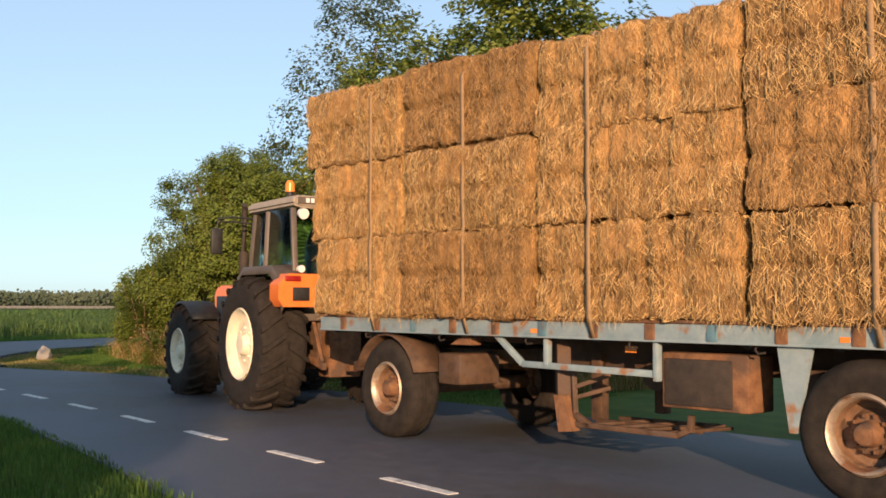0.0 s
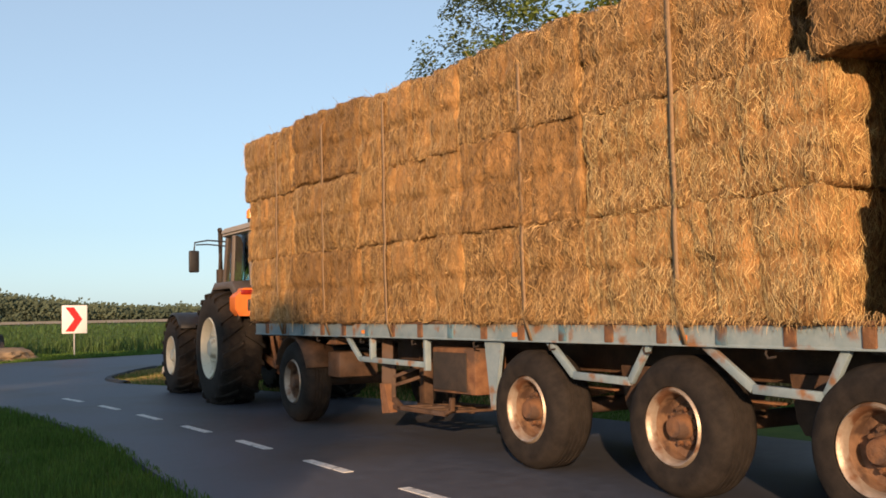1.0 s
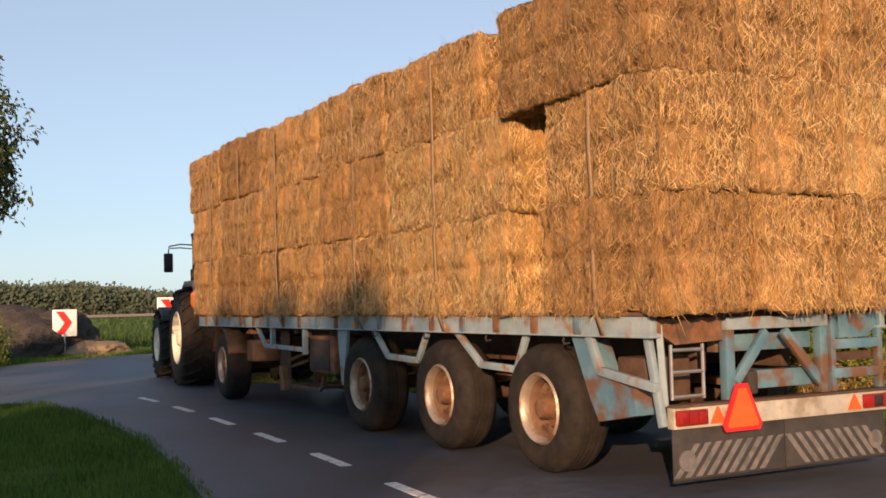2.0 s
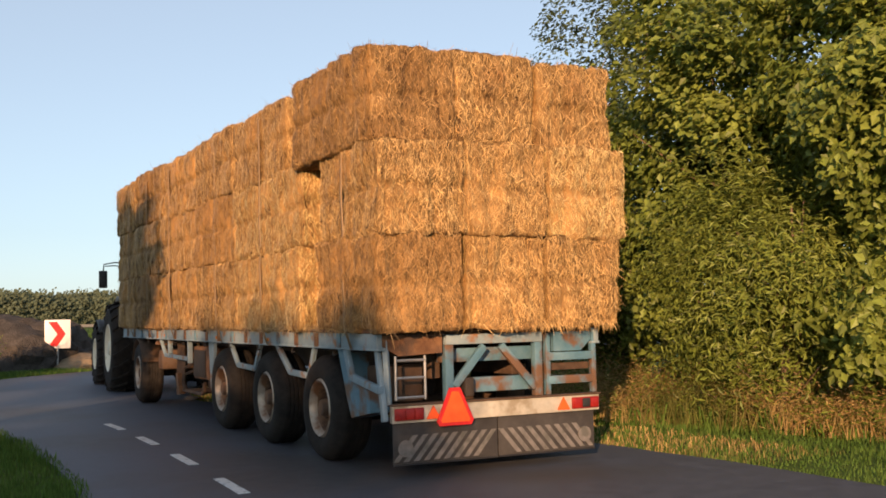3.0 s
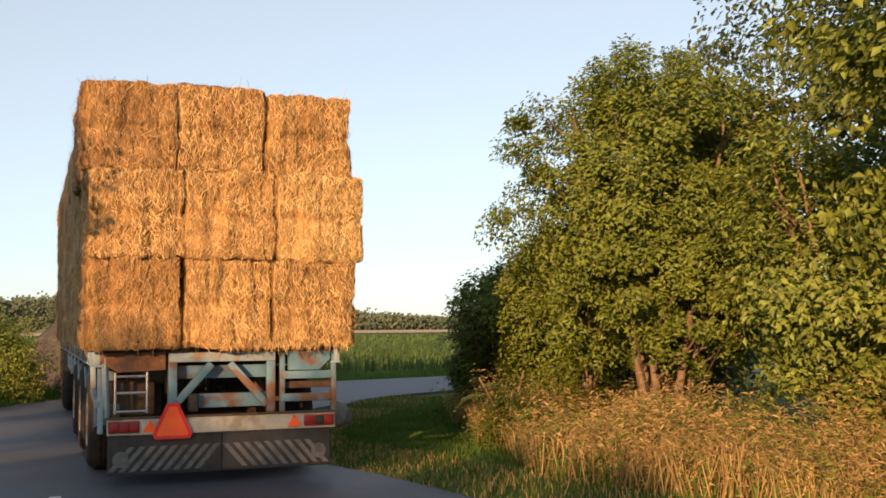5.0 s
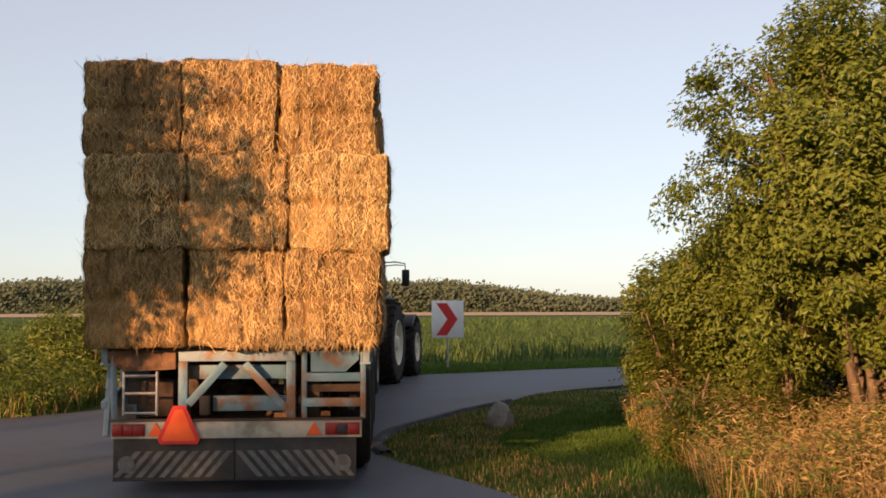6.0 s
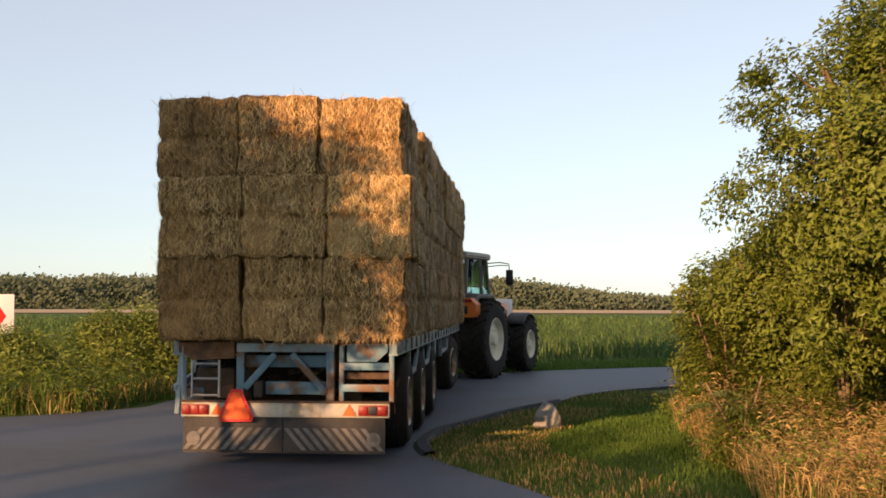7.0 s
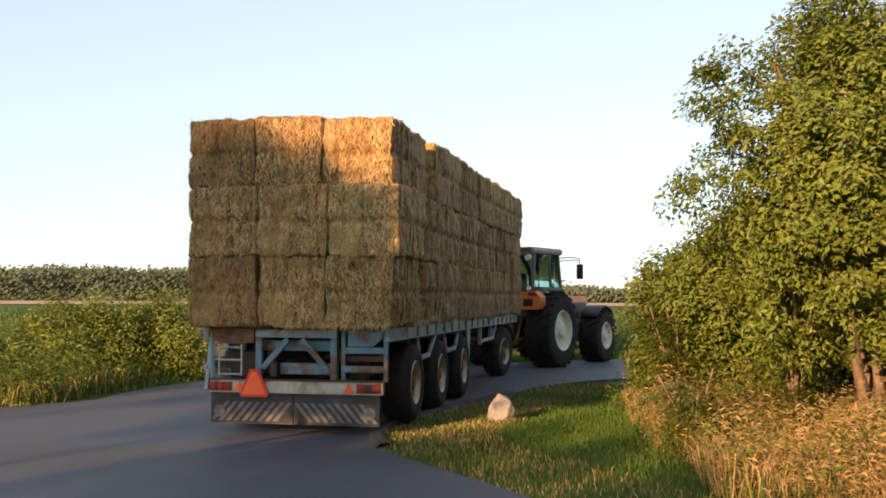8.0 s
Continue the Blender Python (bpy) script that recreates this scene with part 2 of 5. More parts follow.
def box(bm, x0, x1, y0, y1, z0, z1, m=None, bevel=0.0):
    r = bmesh.ops.create_cube(bm, size=1.0)
    vs = r["verts"]
    for v in vs:
        v.co = Vector(((x0 + x1) / 2 + v.co.x * (x1 - x0), (y0 + y1) / 2 + v.co.y * (y1 - y0), (z0 + z1) / 2 + v.co.z * (z1 - z0)))
    if bevel:
        es = list({e for v in vs for e in v.link_edges})
        r = bmesh.ops.bevel(bm, geom=es, offset=bevel, segments=2, affect="EDGES", profile=0.5)
        vs = list({v for f in r["faces"] for v in f.verts} | {v for v in vs if v.is_valid})
    if m is not None:
        bmesh.ops.transform(bm, matrix=m, verts=[v for v in vs if v.is_valid])
    return bm


def one_box(*a, **k):
    return box(bmesh.new(), *a, **k)


def bar(bm, a, b, w, h=None, bevel=0.006):
    """A square bar from a to b, w wide and h high."""
    a, b = Vector(a), Vector(b)
    d = b - a
    m = Matrix.Translation((a + b) / 2) @ d.to_track_quat("X", "Z").to_matrix().to_4x4()
    h = h or w
    return box(bm, -d.length / 2, d.length / 2, -w / 2, w / 2, -h / 2, h / 2, m, bevel)


def tube(bm, pts, radii, sides=10, cap=True):
    """A tube through points with a radius at each."""
    rings = []
    pts = [Vector(p) for p in pts]
    for i, p in enumerate(pts):
        d = (pts[min(i + 1, len(pts) - 1)] - pts[max(i - 1, 0)]).normalized()
        q = d.to_track_quat("Z", "Y").to_matrix()
        r = radii[i] if isinstance(radii, (list, tuple)) else radii
        rings.append([bm.verts.new(p + q @ Vector((r * math.cos(2 * math.pi * k / sides), r * math.sin(2 * math.pi * k / sides), 0))) for k in range(sides)])
    for a, b in zip(rings, rings[1:]):
        for k in range(sides):
            bm.faces.new((a[k], a[(k + 1) % sides], b[(k + 1) % sides], b[k]))
    if cap:
        bm.faces.new(list(reversed(rings[0])))
        bm.faces.new(rings[-1])
    return bm


def lathe(bm, profile, sides=40, axis="Y"):
    """Turns a profile of (radius, along) round the Y axis."""
    rings = []
    for r, y in profile:
        rings.append([bm.verts.new((r * math.cos(2 * math.pi * k / sides), y, r * math.sin(2 * math.pi * k / sides))) for k in range(sides)])
    for a, b in zip(rings, rings[1:]):
        for k in range(sides):
            bm.faces.new((a[k], b[k], b[(k + 1) % sides], a[(k + 1) % sides]))
    return bm


def prism(bm, outline, x0, x1, axis="X"):
    """A flat outline of (a, b) drawn out along an axis from x0 to x1."""
    def at(a, b, c):
        return {"X": (c, a, b), "Y": (a, c, b), "Z": (a, b, c)}[axis]
    lo = [bm.verts.new(at(a, b, x0)) for a, b in outline]
    hi = [bm.verts.new(at(a, b, x1)) for a, b in outline]
    n = len(outline)
    for k in range(n):
        bm.faces.new((lo[k], lo[(k + 1) % n], hi[(k + 1) % n], hi[k]))
    bm.faces.new(list(reversed(lo)))
    bm.faces.new(hi)
    bmesh.ops.recalc_face_normals(bm, faces=bm.faces[:])
    return bm


def from_lists(name, verts, faces, material, smooth=False):
    me = bpy.data.meshes.new(name)
    me.from_pydata(verts, [], faces)
    me.materials.append(material)
    if smooth:
        for p in me.polygons:
            p.use_smooth = True
    return new(name, me)

# ---- land ----
def curve_points(pts, n):
    """Catmull-Rom through pts, n points per span."""
    p = [Vector((*a, 0)) for a in pts]
    p = [2 * p[0] - p[1]] + p + [2 * p[-1] - p[-2]]
    out = []
    for i in range(1, len(p) - 2):
        for k in range(n):
            s = k / n
            out.append(0.5 * (2 * p[i] + (p[i + 1] - p[i - 1]) * s + (2 * p[i - 1] - 5 * p[i] + 4 * p[i + 1] - p[i + 2]) * s * s + (3 * p[i] - p[i - 1] - 3 * p[i + 1] + p[i + 2]) * s ** 3))
    out.append(p[-2])
    return out


ROAD_LEFT = [(-2.8, -40), (-0.5, -17), (1.2, 0), (2.75, 8.6), (3.55, 14.2), (3.45, 20.5), (3.1, 26.5), (4.4, 31.8), (7.4, 35.3), (11.2, 37.2), (15.9, 38.9), (26, 41.6), (48, 46), (90, 52)]
ROAD_RIGHT = [(5.0, -40), (7.2, -17), (8.6, 0), (9.1, 9), (8.98, 13.5), (8.25, 18.8), (7.35, 22.2), (7.55, 24.2), (8.45, 25.9), (10.0, 28.2), (13.5, 32.0), (25, 36.3), (48, 40.3), (90, 46)]


def build_ground():
    vs, fs = [], []
    cuts = [-2400, -900, -400, -180, -90, -50] + [-30 + 1.5 * i for i in range(61)] + [75, 95, 130, 200, 400, 900, 2400]
    ys = [-2400, -900, -300, -100, -50, -30] + [-20 + 1.5 * i for i in range(61)] + [85, 110, 150, 220, 400, 900, 2400]
    for yy in ys:
        for xx in cuts:
            near = abs(xx) < 80 and -25 < yy < 100
            vs.append((xx, yy, -0.05 + (noise.noise((xx * 0.3, yy * 0.3, 0)) * 0.02 if near else 0)))
    w = len(cuts)
    for j in range(len(ys) - 1):
        for i in range(w - 1):
            fs.append((j * w + i, j * w + i + 1, (j + 1) * w + i + 1, (j + 1) * w + i))
    g = from_lists("ground", vs, fs, M_GRASS, True)
    return tagged(g, "flat grassy farmland beside the road", "ground", kind="structure")


def build_road():
    left, right = curve_points(ROAD_LEFT, 8), curve_points(ROAD_RIGHT, 8)
    vs, fs = [], []
    K = 10
    for a, b in zip(left, right):
        for k in range(K + 1):
            s = k / K
            p = a.lerp(b, s)
            j = 0.05 * noise.noise((p.x * 1.7, p.y * 1.7, 3.0)) if k in (0, K) else 0
            vs.append((p.x + j, p.y + j * 0.5, 0.006 * (1 - (2 * s - 1) ** 2)))
        vs.append((b.x, b.y, -0.12))
        vs.append((a.x, a.y, -0.12))
    row = K + 3
    for i in range(len(left) - 1):
        o, q = i * row, (i + 1) * row
        for k in range(K):
            fs.append((o + k, o + k + 1, q + k + 1, q + k))
        fs.append((o + K, o + K + 1, q + K + 1, q + K))
        fs.append((o + K + 2, o, q, q + K + 2))
    r = from_lists("road", vs, fs, M_ROAD)
    return tagged(r, "grey asphalt country road bending round a corner", "road", kind="structure")


def build_markings():
    pts = curve_points([(1.3, -20), (2.4, -9), (3.35, 0), (4.2, 8.0), (4.62, 12), (4.95, 17), (4.95, 21), (4.75, 26), (5.9, 30.6), (8.6, 33.7), (12, 35.4), (20, 38.2)], 40)
    acc = [0.0]
    for a, b in zip(pts, pts[1:]):
        acc.append(acc[-1] + (b - a).length)
    def at(s):
        for k in range(len(acc) - 1):
            if acc[k + 1] >= s:
                return pts[k].lerp(pts[k + 1], (s - acc[k]) / max(acc[k + 1] - acc[k], 1e-6))
        return pts[-1]
    s = acc[120] % 2.02
    while at(s).y < 18.4:
        n = 5
        bm = bmesh.new()
        rows = []
        for k in range(n + 1):
            p = at(s + 0.95 * k / n)
            d = (at(s + 0.95 * k / n + 0.1) - at(s + 0.95 * k / n - 0.1)).normalized()
            side = Vector((d.y, -d.x, 0))
            z = 0.011
            rows.append([bm.verts.new(p + side * w + Vector((0, 0, zz))) for w, zz in ((-0.052, 0.002), (-0.05, z), (0.05, z), (0.052, 0.002))])
        for a, b in zip(rows, rows[1:]):
            for k in range(3):
                bm.faces.new((a[k], a[k + 1], b[k + 1], b[k]))
        bm.faces.new(rows[0][::-1])
        bm.faces.new(rows[-1])
        ob = mesh_object("road_marking", bm, M_PAINT)
        tagged(ob, "worn white painted dash on the asphalt", "road marking", "dashes of the lane line", "structure")
        s += 2.02


def build_road_lip():
    """The broken raised edge of the asphalt round the inside of the bend."""
    edge = [q for q in curve_points(ROAD_RIGHT, 24) if 22.4 < q.y < 29.0]
    vs, fs = [], []
    for k, q in enumerate(edge):
        d = (edge[min(k + 1, len(edge) - 1)] - edge[max(k - 1, 0)]).normalized()
        side = Vector((d.y, -d.x, 0))
        wob = 0.03 * noise.noise((q.x * 3, q.y * 3, 8))
        for w, z in ((-0.10, 0.0), (-0.05, 0.045), (0.06 + wob, 0.055 + wob * 0.5), (0.13 + wob, -0.08)):
            v = q + side * w
            vs.append((v.x, v.y, z))
    for k in range(len(edge) - 1):
        for j in range(3):
            fs.append((k * 4 + j, k * 4 + j + 1, k * 4 + j + 5, k * 4 + j + 4))
    tagged(from_lists("road_lip", vs, fs, M_LIP), "dark worn asphalt lip round the bend", "road edge", kind="structure")


def build_side_road():
    """A paved lane that joins from the field side, a little lower than the main road."""
    near = curve_points([(-60, 24.5), (-20, 23.6), (-5, 23.0), (0.5, 22.0), (3.0, 19.8), (4.2, 18.6)], 8)
    far = curve_points([(-60, 29.2), (-20, 28.0), (-5, 27.3), (0.5, 27.2), (3.2, 28.6), (4.8, 31.0)], 8)
    vs, fs = [], []
    for a, b in zip(near, far):
        for k in range(7):
            p = a.lerp(b, k / 6)
            j = 0.06 * noise.noise((p.x * 1.5, p.y * 1.5, 4.0)) if k in (0, 6) else 0
            vs.append((p.x + j, p.y + j, -0.003))
        vs.append((b.x, b.y, -0.15))
        vs.append((a.x, a.y, -0.15))
    for i in range(len(near) - 1):
        o, q = i * 9, (i + 1) * 9
        for k in range(6):
            fs.append((o + k, q + k, q + k + 1, o + k + 1))
        fs.append((o + 6, q + 6, q + 7, o + 7))
        fs.append((o + 8, q + 8, q, o))
    tagged(from_lists("side_road", vs, fs, M_ROAD), "grey asphalt side lane joining the bend", "road", kind="structure")


build_ground()
build_road()
build_side_road()
build_road_lip()
build_markings()


def far_wood():
    """A long low wood on the horizon: leaf clumps over rounded dark masses."""
    rnd = random.Random(5)
    vs, fs = [], []
    for k in range(19000):
        b = radians(rnd.uniform(-40, 62))
        d = rnd.uniform(395, 430)
        deg = math.degrees(b)
        top = 3.8 + 7.0 * min(1, max(0, (19 - deg) / 7)) + 2.2 * noise.noise((deg * 0.35, 1.0, 0)) + 1.2 * noise.noise((deg * 1.1, 3.0, 0)) + 0.7 * noise.noise((deg * 4.3, 5.0, 0))
        z = top * rnd.random() ** 0.6
        c = Vector((d * math.sin(b), d * math.cos(b), z))
        for _ in range(7):
            p = c + Vector((rnd.gauss(0, 3.2), rnd.gauss(0, 1.9), rnd.gauss(0, 0.8)))
            s = rnd.uniform(0.35, 0.85)
            n = Vector((rnd.gauss(0, 0.6) - math.sin(b), rnd.gauss(0, 0.6) - math.cos(b), rnd.gauss(0.5, 0.5))).normalized()
            u = n.orthogonal().normalized()
            w = n.cross(u)
            o = len(vs)
            for q in (p + u * s, p + w * s * 0.7, p - u * s, p - w * s * 0.7):
                vs.append((q.x, q.y, max(q.z, -0.1)))
            fs.append((o, o + 1, o + 2, o + 3))
    ob = from_lists("far_wood", vs, fs, M_FARWOOD)
    tagged(ob, "long dark green wood along the far horizon", "trees", kind="stuff")
    vs, fs = [], []
    n = 420
    for k in range(n):
        deg = -41 + 104 * k / (n - 1)
        b = radians(deg)
        top = 2.9 + 6.8 * min(1, max(0, (19 - deg) / 7)) + 2.2 * noise.noise((deg * 0.35, 1.0, 0)) + 1.6 * noise.noise((deg * 1.7, 3.0, 0))
        for d, z in ((404, -0.1), (407, top * 0.7), (413, top), (425, top * 0.9), (432, -0.1)):
            vs.append((d * math.sin(b), d * math.cos(b), z))
    for k in range(n - 1):
        for j in range(4):
            fs.append((k * 5 + j, k * 5 + j + 1, k * 5 + j + 6, k * 5 + j + 5))
    tagged(from_lists("wood_interior", vs, fs, M_FARWOOD, True), "dark inside of the far wood", "trees", kind="stuff")
    # pale stubble strip in front of the wood
    vs, fs = [], []
    for k in range(60):
        b = radians(-45 + 110 * k / 59)
        for d in (230, 380):
            vs.append((d * math.sin(b), d * math.cos(b), 0.1))
    for k in range(59):
        fs.append((2 * k, 2 * k + 2, 2 * k + 3, 2 * k + 1))
    tagged(from_lists("stubble_field", vs, fs, M_STUBBLE), "pale cut stubble field before the wood", "field", kind="structure")


far_wood()

# ---- wheels ----
def build_wheel(name, r, w, rim_r, tyre_mat, rim_mat, lugs, parent, x, side, y_out, deep=0.12, bolts=10, label=""):
    """A wheel of radius r and width w; its outer face stands at y_out on the given side (+1 left, -1 right)."""
    wheel = new(name)
    wheel.empty_display_size = 0.1
    wheel.parent = parent
    wheel.location = (x, side * (y_out - w / 2), r)
    if label:
        wheel["label"] = label
    if side < 0:
        wheel.rotation_euler = (0, 0, math.pi)
    h = w / 2
    bm = bmesh.new()
    sh = min(0.08, w * 0.2)
    prof = [(rim_r, h - 0.03), (rim_r + 0.012, h - 0.005), (rim_r + (r - rim_r) * 0.35, h + 0.012), (rim_r + (r - rim_r) * 0.7, h + 0.004), (r - sh * 0.55, h - sh * 0.25), (r - sh * 0.12, h - sh * 0.85)]
    n = 5
    for k in range(n):
        y = (h - sh) * (1 - 2 * (k + 0.5) / n)
        g = 0.012 if not lugs else 0.0
        prof += [(r, y + (h - sh) / n * 0.8), (r, y - (h - sh) / n * 0.6)] + ([(r - g, y - (h - sh) / n * 0.65), (r - g, y - (h - sh) / n * 0.98)] if g and k < n - 1 else [])
    prof += [(r - sh * 0.12, -h + sh * 0.85), (r - sh * 0.55, -h + sh * 0.25), (rim_r + (r - rim_r) * 0.5, -h), (rim_r, -h + 0.03)]
    lathe(bm, prof, 56)
    part("tyre", bm, tyre_mat, wheel, smooth=40)
    if lugs:
        count = 20
        for s in (1, -1):
            bm = bmesh.new()
            steps = 5
            rows = []
            for i in range(steps + 1):
                q = i / steps
                yy, ang, rr = s * (0.02 + q * (h - 0.01)), 0.23 * q, r + 0.045 - 0.05 * q ** 3
                rows.append([bm.verts.new((rz * math.cos(ang + da), yy, rz * math.sin(ang + da))) for da, rz in ((-0.042, rr - 0.07), (-0.036, rr), (0.036, rr), (0.042, rr - 0.07))])
            for ra, rb in zip(rows, rows[1:]):
                for j in range(3):
                    bm.faces.new((ra[j], ra[j + 1], rb[j + 1], rb[j]))
            bm.faces.new(rows[0])
            bm.faces.new(rows[-1])
            bmesh.ops.recalc_face_normals(bm, faces=bm.faces[:])
            first = part("tread_lug", bm, tyre_mat, wheel, smooth=30)
            for k in range(count):
                lug = first if k == 0 else new("tread_lug", first.data)
                lug.parent = wheel
                lug.rotation_euler = (0, 2 * math.pi * (k + (0.5 if s > 0 else 0)) / count, 0)
    bm = bmesh.new()
    lathe(bm, [(rim_r + 0.004, h - 0.02), (rim_r - 0.015, h + 0.004), (rim_r - 0.03, h - 0.006), (rim_r - 0.045, h - 0.05), (rim_r - 0.05, h - deep * 0.45)], 48)
    part("rim", bm, rim_mat, wheel, smooth=40)
    bm = lathe(bmesh.new(), [(rim_r - 0.049, h - deep * 0.44), (rim_r - 0.06, h - deep * 0.6), (rim_r * 0.80, h - deep), (rim_r * 0.62, h - deep * 1.05), (rim_r * 0.5, h - deep * 0.8), (0.001, h - deep * 0.8)], 40)
    part("wheel_disc", bm, M_DISH if rim_mat is M_RIM else rim_mat, wheel, smooth=40)
    bm = bmesh.new()
    hr = rim_r * 0.30
    lathe(bm, [(hr * 1.15, h - deep), (hr, h - deep * 0.3), (hr * 0.85, h - deep * 0.1), (0.001, h - deep * 0.05)], 20)
    for k in range(bolts):
        a = 2 * math.pi * k / bolts
        c = Vector((rim_r * 0.45 * math.cos(a), h - deep * 0.74, rim_r * 0.45 * math.sin(a)))
        part("wheel_bolt", box(bmesh.new(), -0.014, 0.014, -0.022, 0.022, -0.014, 0.014, Matrix.Translation(c)), M_RUST if rim_mat is M_RIM else rim_mat, wheel)
    part("hub", bm, M_RUST if rim_mat is M_RIM else rim_mat, wheel, smooth=30)
    return wheel


# ---- the trailer: x forward from its rear end, y to its left ----
DECK = 1.34
AXLES = (1.19, 2.98, 4.89)
trailer = thing("flatbed_trailer", "old pale blue rusty flatbed trailer loaded with straw bales", "trailer")
TRAILER_WHEELS = []


def build_trailer():
    t = trailer
    bm = one_box(-0.3, 11.5, -1.19, 1.19, DECK - 0.07, DECK - 0.01, bevel=0.01)
    part("deck", bm, M_BROWN, t, "worn brown wooden deck")
    for s in (1, -1):
        bm = one_box(-0.35, 11.55, s * 1.19 - 0.03, s * 1.19 + 0.03, 1.165, DECK - 0.028, bevel=0.008)
        box(bm, -0.35, 11.55, s * 1.18 - 0.05, s * 1.18 + 0.05, 1.155, 1.175, bevel=0.004)
        part("side_rail", bm, M_PALE, t, "chalky blue side rail with rust patches")
        part("rail_lip", one_box(-0.35, 11.55, s * 1.19 - 0.045, s * 1.19 + 0.045, DECK - 0.026, DECK + 0.004, bevel=0.006), M_RUST, t, "rusty top lip")
        k = 0
        x = 0.55
        while x < 11.4:
            bm = one_box(x - 0.05, x + 0.05, s * 1.222 - 0.014, s * 1.222 + 0.014, 1.17, DECK - 0.03, bevel=0.006)
            part("stake_pocket", bm, M_RUST if k % 3 else M_BLUE, t)
            if k % 2 == 0:
                hook = tube(bmesh.new(), [(x + 0.25, s * 1.17, 1.16), (x + 0.25, s * 1.19, 1.12), (x + 0.22, s * 1.2, 1.09), (x + 0.16, s * 1.19, 1.10)], 0.009, 6)
                part("rope_hook", hook, M_DARK, t)
            x += 0.62
            k += 1
    for s in (1, -1):
        bm = one_box(0.0, 8.6, s * 0.45 - 0.05, s * 0.45 + 0.05, 0.86, 1.26, bevel=0.01)
        box(bm, 8.5, 11.5, s * 0.45 - 0.05, s * 0.45 + 0.05, 1.06, 1.26, bevel=0.01)
        part("chassis_beam", bm, M_BROWN, t, "dusty brown main chassis beam")
    for i in range(15):
        x = 0.4 + i * 0.78
        part("cross_member", one_box(x - 0.04, x + 0.04, -1.15, 1.15, 1.13, 1.262, bevel=0.006), M_DARK, t)
    # axles, springs and hangers
    for x in AXLES:
        part("axle", tube(bmesh.new(), [(x, -0.85, 0.54), (x, 0.85, 0.54)], 0.075, 14), M_BROWN, t)
        for s in (1, -1):
            bm = bmesh.new()
            for q in range(4):
                bar(bm, (x - 0.6 + 0.1 * q, s * 0.62, 0.72 - 0.02 * q), (x + 0.6 - 0.1 * q, s * 0.62, 0.72 - 0.02 * q), 0.09, 0.018, 0.002)
            part("leaf_spring", bm, M_RUST, t)
    for x in (0.42, 2.08, 3.94, 5.62):
        for s in (1, -1):
            bm = prism(bmesh.new(), [(x - 0.17, 0.95), (x + 0.17, 0.95), (x + 0.12, 0.62), (x + 0.05, 0.52), (x - 0.08, 0.52), (x - 0.13, 0.62)], s * 0.62 - 0.1, s * 0.62 + 0.1, "Y")
            part("spring_hanger", bm, M_BROWN, t, "dusty brown spring hanger")
    # side guards of square tube
    for s in (1, -1):
        y = s * 1.16
        for nodes, w in (([(8.66, 1.17), (8.30, 0.90), (6.72, 0.88)], 0.06), ([(4.56, 1.17), (4.2, 0.88), (3.47, 0.86), (3.24, 1.17)], 0.065), ([(2.64, 1.17), (2.18, 0.87), (1.56, 0.85), (1.38, 1.17)], 0.065)):
            bm = bmesh.new()
            for (xa, za), (xb, zb) in zip(nodes, nodes[1:]):
                bar(bm, (xa, y, za), (xb, y, zb), 0.045, w, 0.006)
            part("side_guard", bm, M_PALE, t, "pale blue bent side guard rail")
        for x, z0 in ((7.98, 0.90), (6.72, 0.82)):
            part("guard_post", bar(bmesh.new(), (x, y, 1.17), (x, y, z0), 0.07, 0.05), M_PALE, t)
        bm = prism(bmesh.new(), [(5.28, 1.17), (5.58, 1.17), (5.48, 0.5), (5.42, 0.5)], y - 0.02, y + 0.02, "Y")
        part("tapered_bracket", bm, M_PALE, t, "tapered pale blue bracket hanging from the rail")
        # rear mudguard plates
        if s < 0:
            continue
        bm = prism(bmesh.new(), [(0.70, 1.165), (0.50, 1.165), (0.36, 0.86), (-0.08, 0.78), (-0.10, 0.58), (0.36, 0.50), (0.46, 0.66)], y - 0.2, y + 0.02, "Y")
        part("mud_plate", bm, M_BLUE, t, "blue dented plate behind the rear wheel")
        bm = bmesh.new()
        bar(bm, (0.44, y + 0.03, 1.16), (0.30, y + 0.03, 0.88), 0.05, 0.08)
        bar(bm, (0.34, y + 0.03, 0.90), (-0.36, y + 0.03, 0.80), 0.05, 0.07)
        bar(bm, (-0.24, y, 1.16), (-0.38, y, 0.52), 0.05, 0.06)
        part("mud_bracket", bm, M_PALE, t)
    # tool box and the carrier for a spare wheel
    bm = one_box(5.88, 6.72, 0.72, 1.1, 0.60, 1.07, bevel=0.02)
    part("tool_box", bm, M_RUST, t, "rusty steel tool box")
    part("tool_box_door", one_box(6.02, 6.68, 1.103, 1.118, 0.63, 1.02, bevel=0.01), M_DARK, t, "dark door of the tool box")
    carrier = part("spare_wheel_carrier", bar(bmesh.new(), (7.97, 0.96, 1.12), (7.92, 1.0, 0.36), 0.13, 0.13), M_BROWN, t, "brown steel spare wheel carrier")
    part("foot_plate", prism(bmesh.new(), [(7.98, 0.62), (7.86, 0.62), (7.74, 0.30), (7.92, 0.28)], 0.98, 1.08, "Y"), M_RUST, carrier, "rusty foot plate")
    part("brace", bar(bmesh.new(), (7.84, 0.96, 0.9), (7.78, 1.0, 0.45), 0.05, 0.06), M_BROWN, carrier)
    part("brace", bar(bmesh.new(), (7.78, 1.0, 0.45), (7.60, 1.0, 0.36), 0.05, 0.06), M_BROWN, carrier)
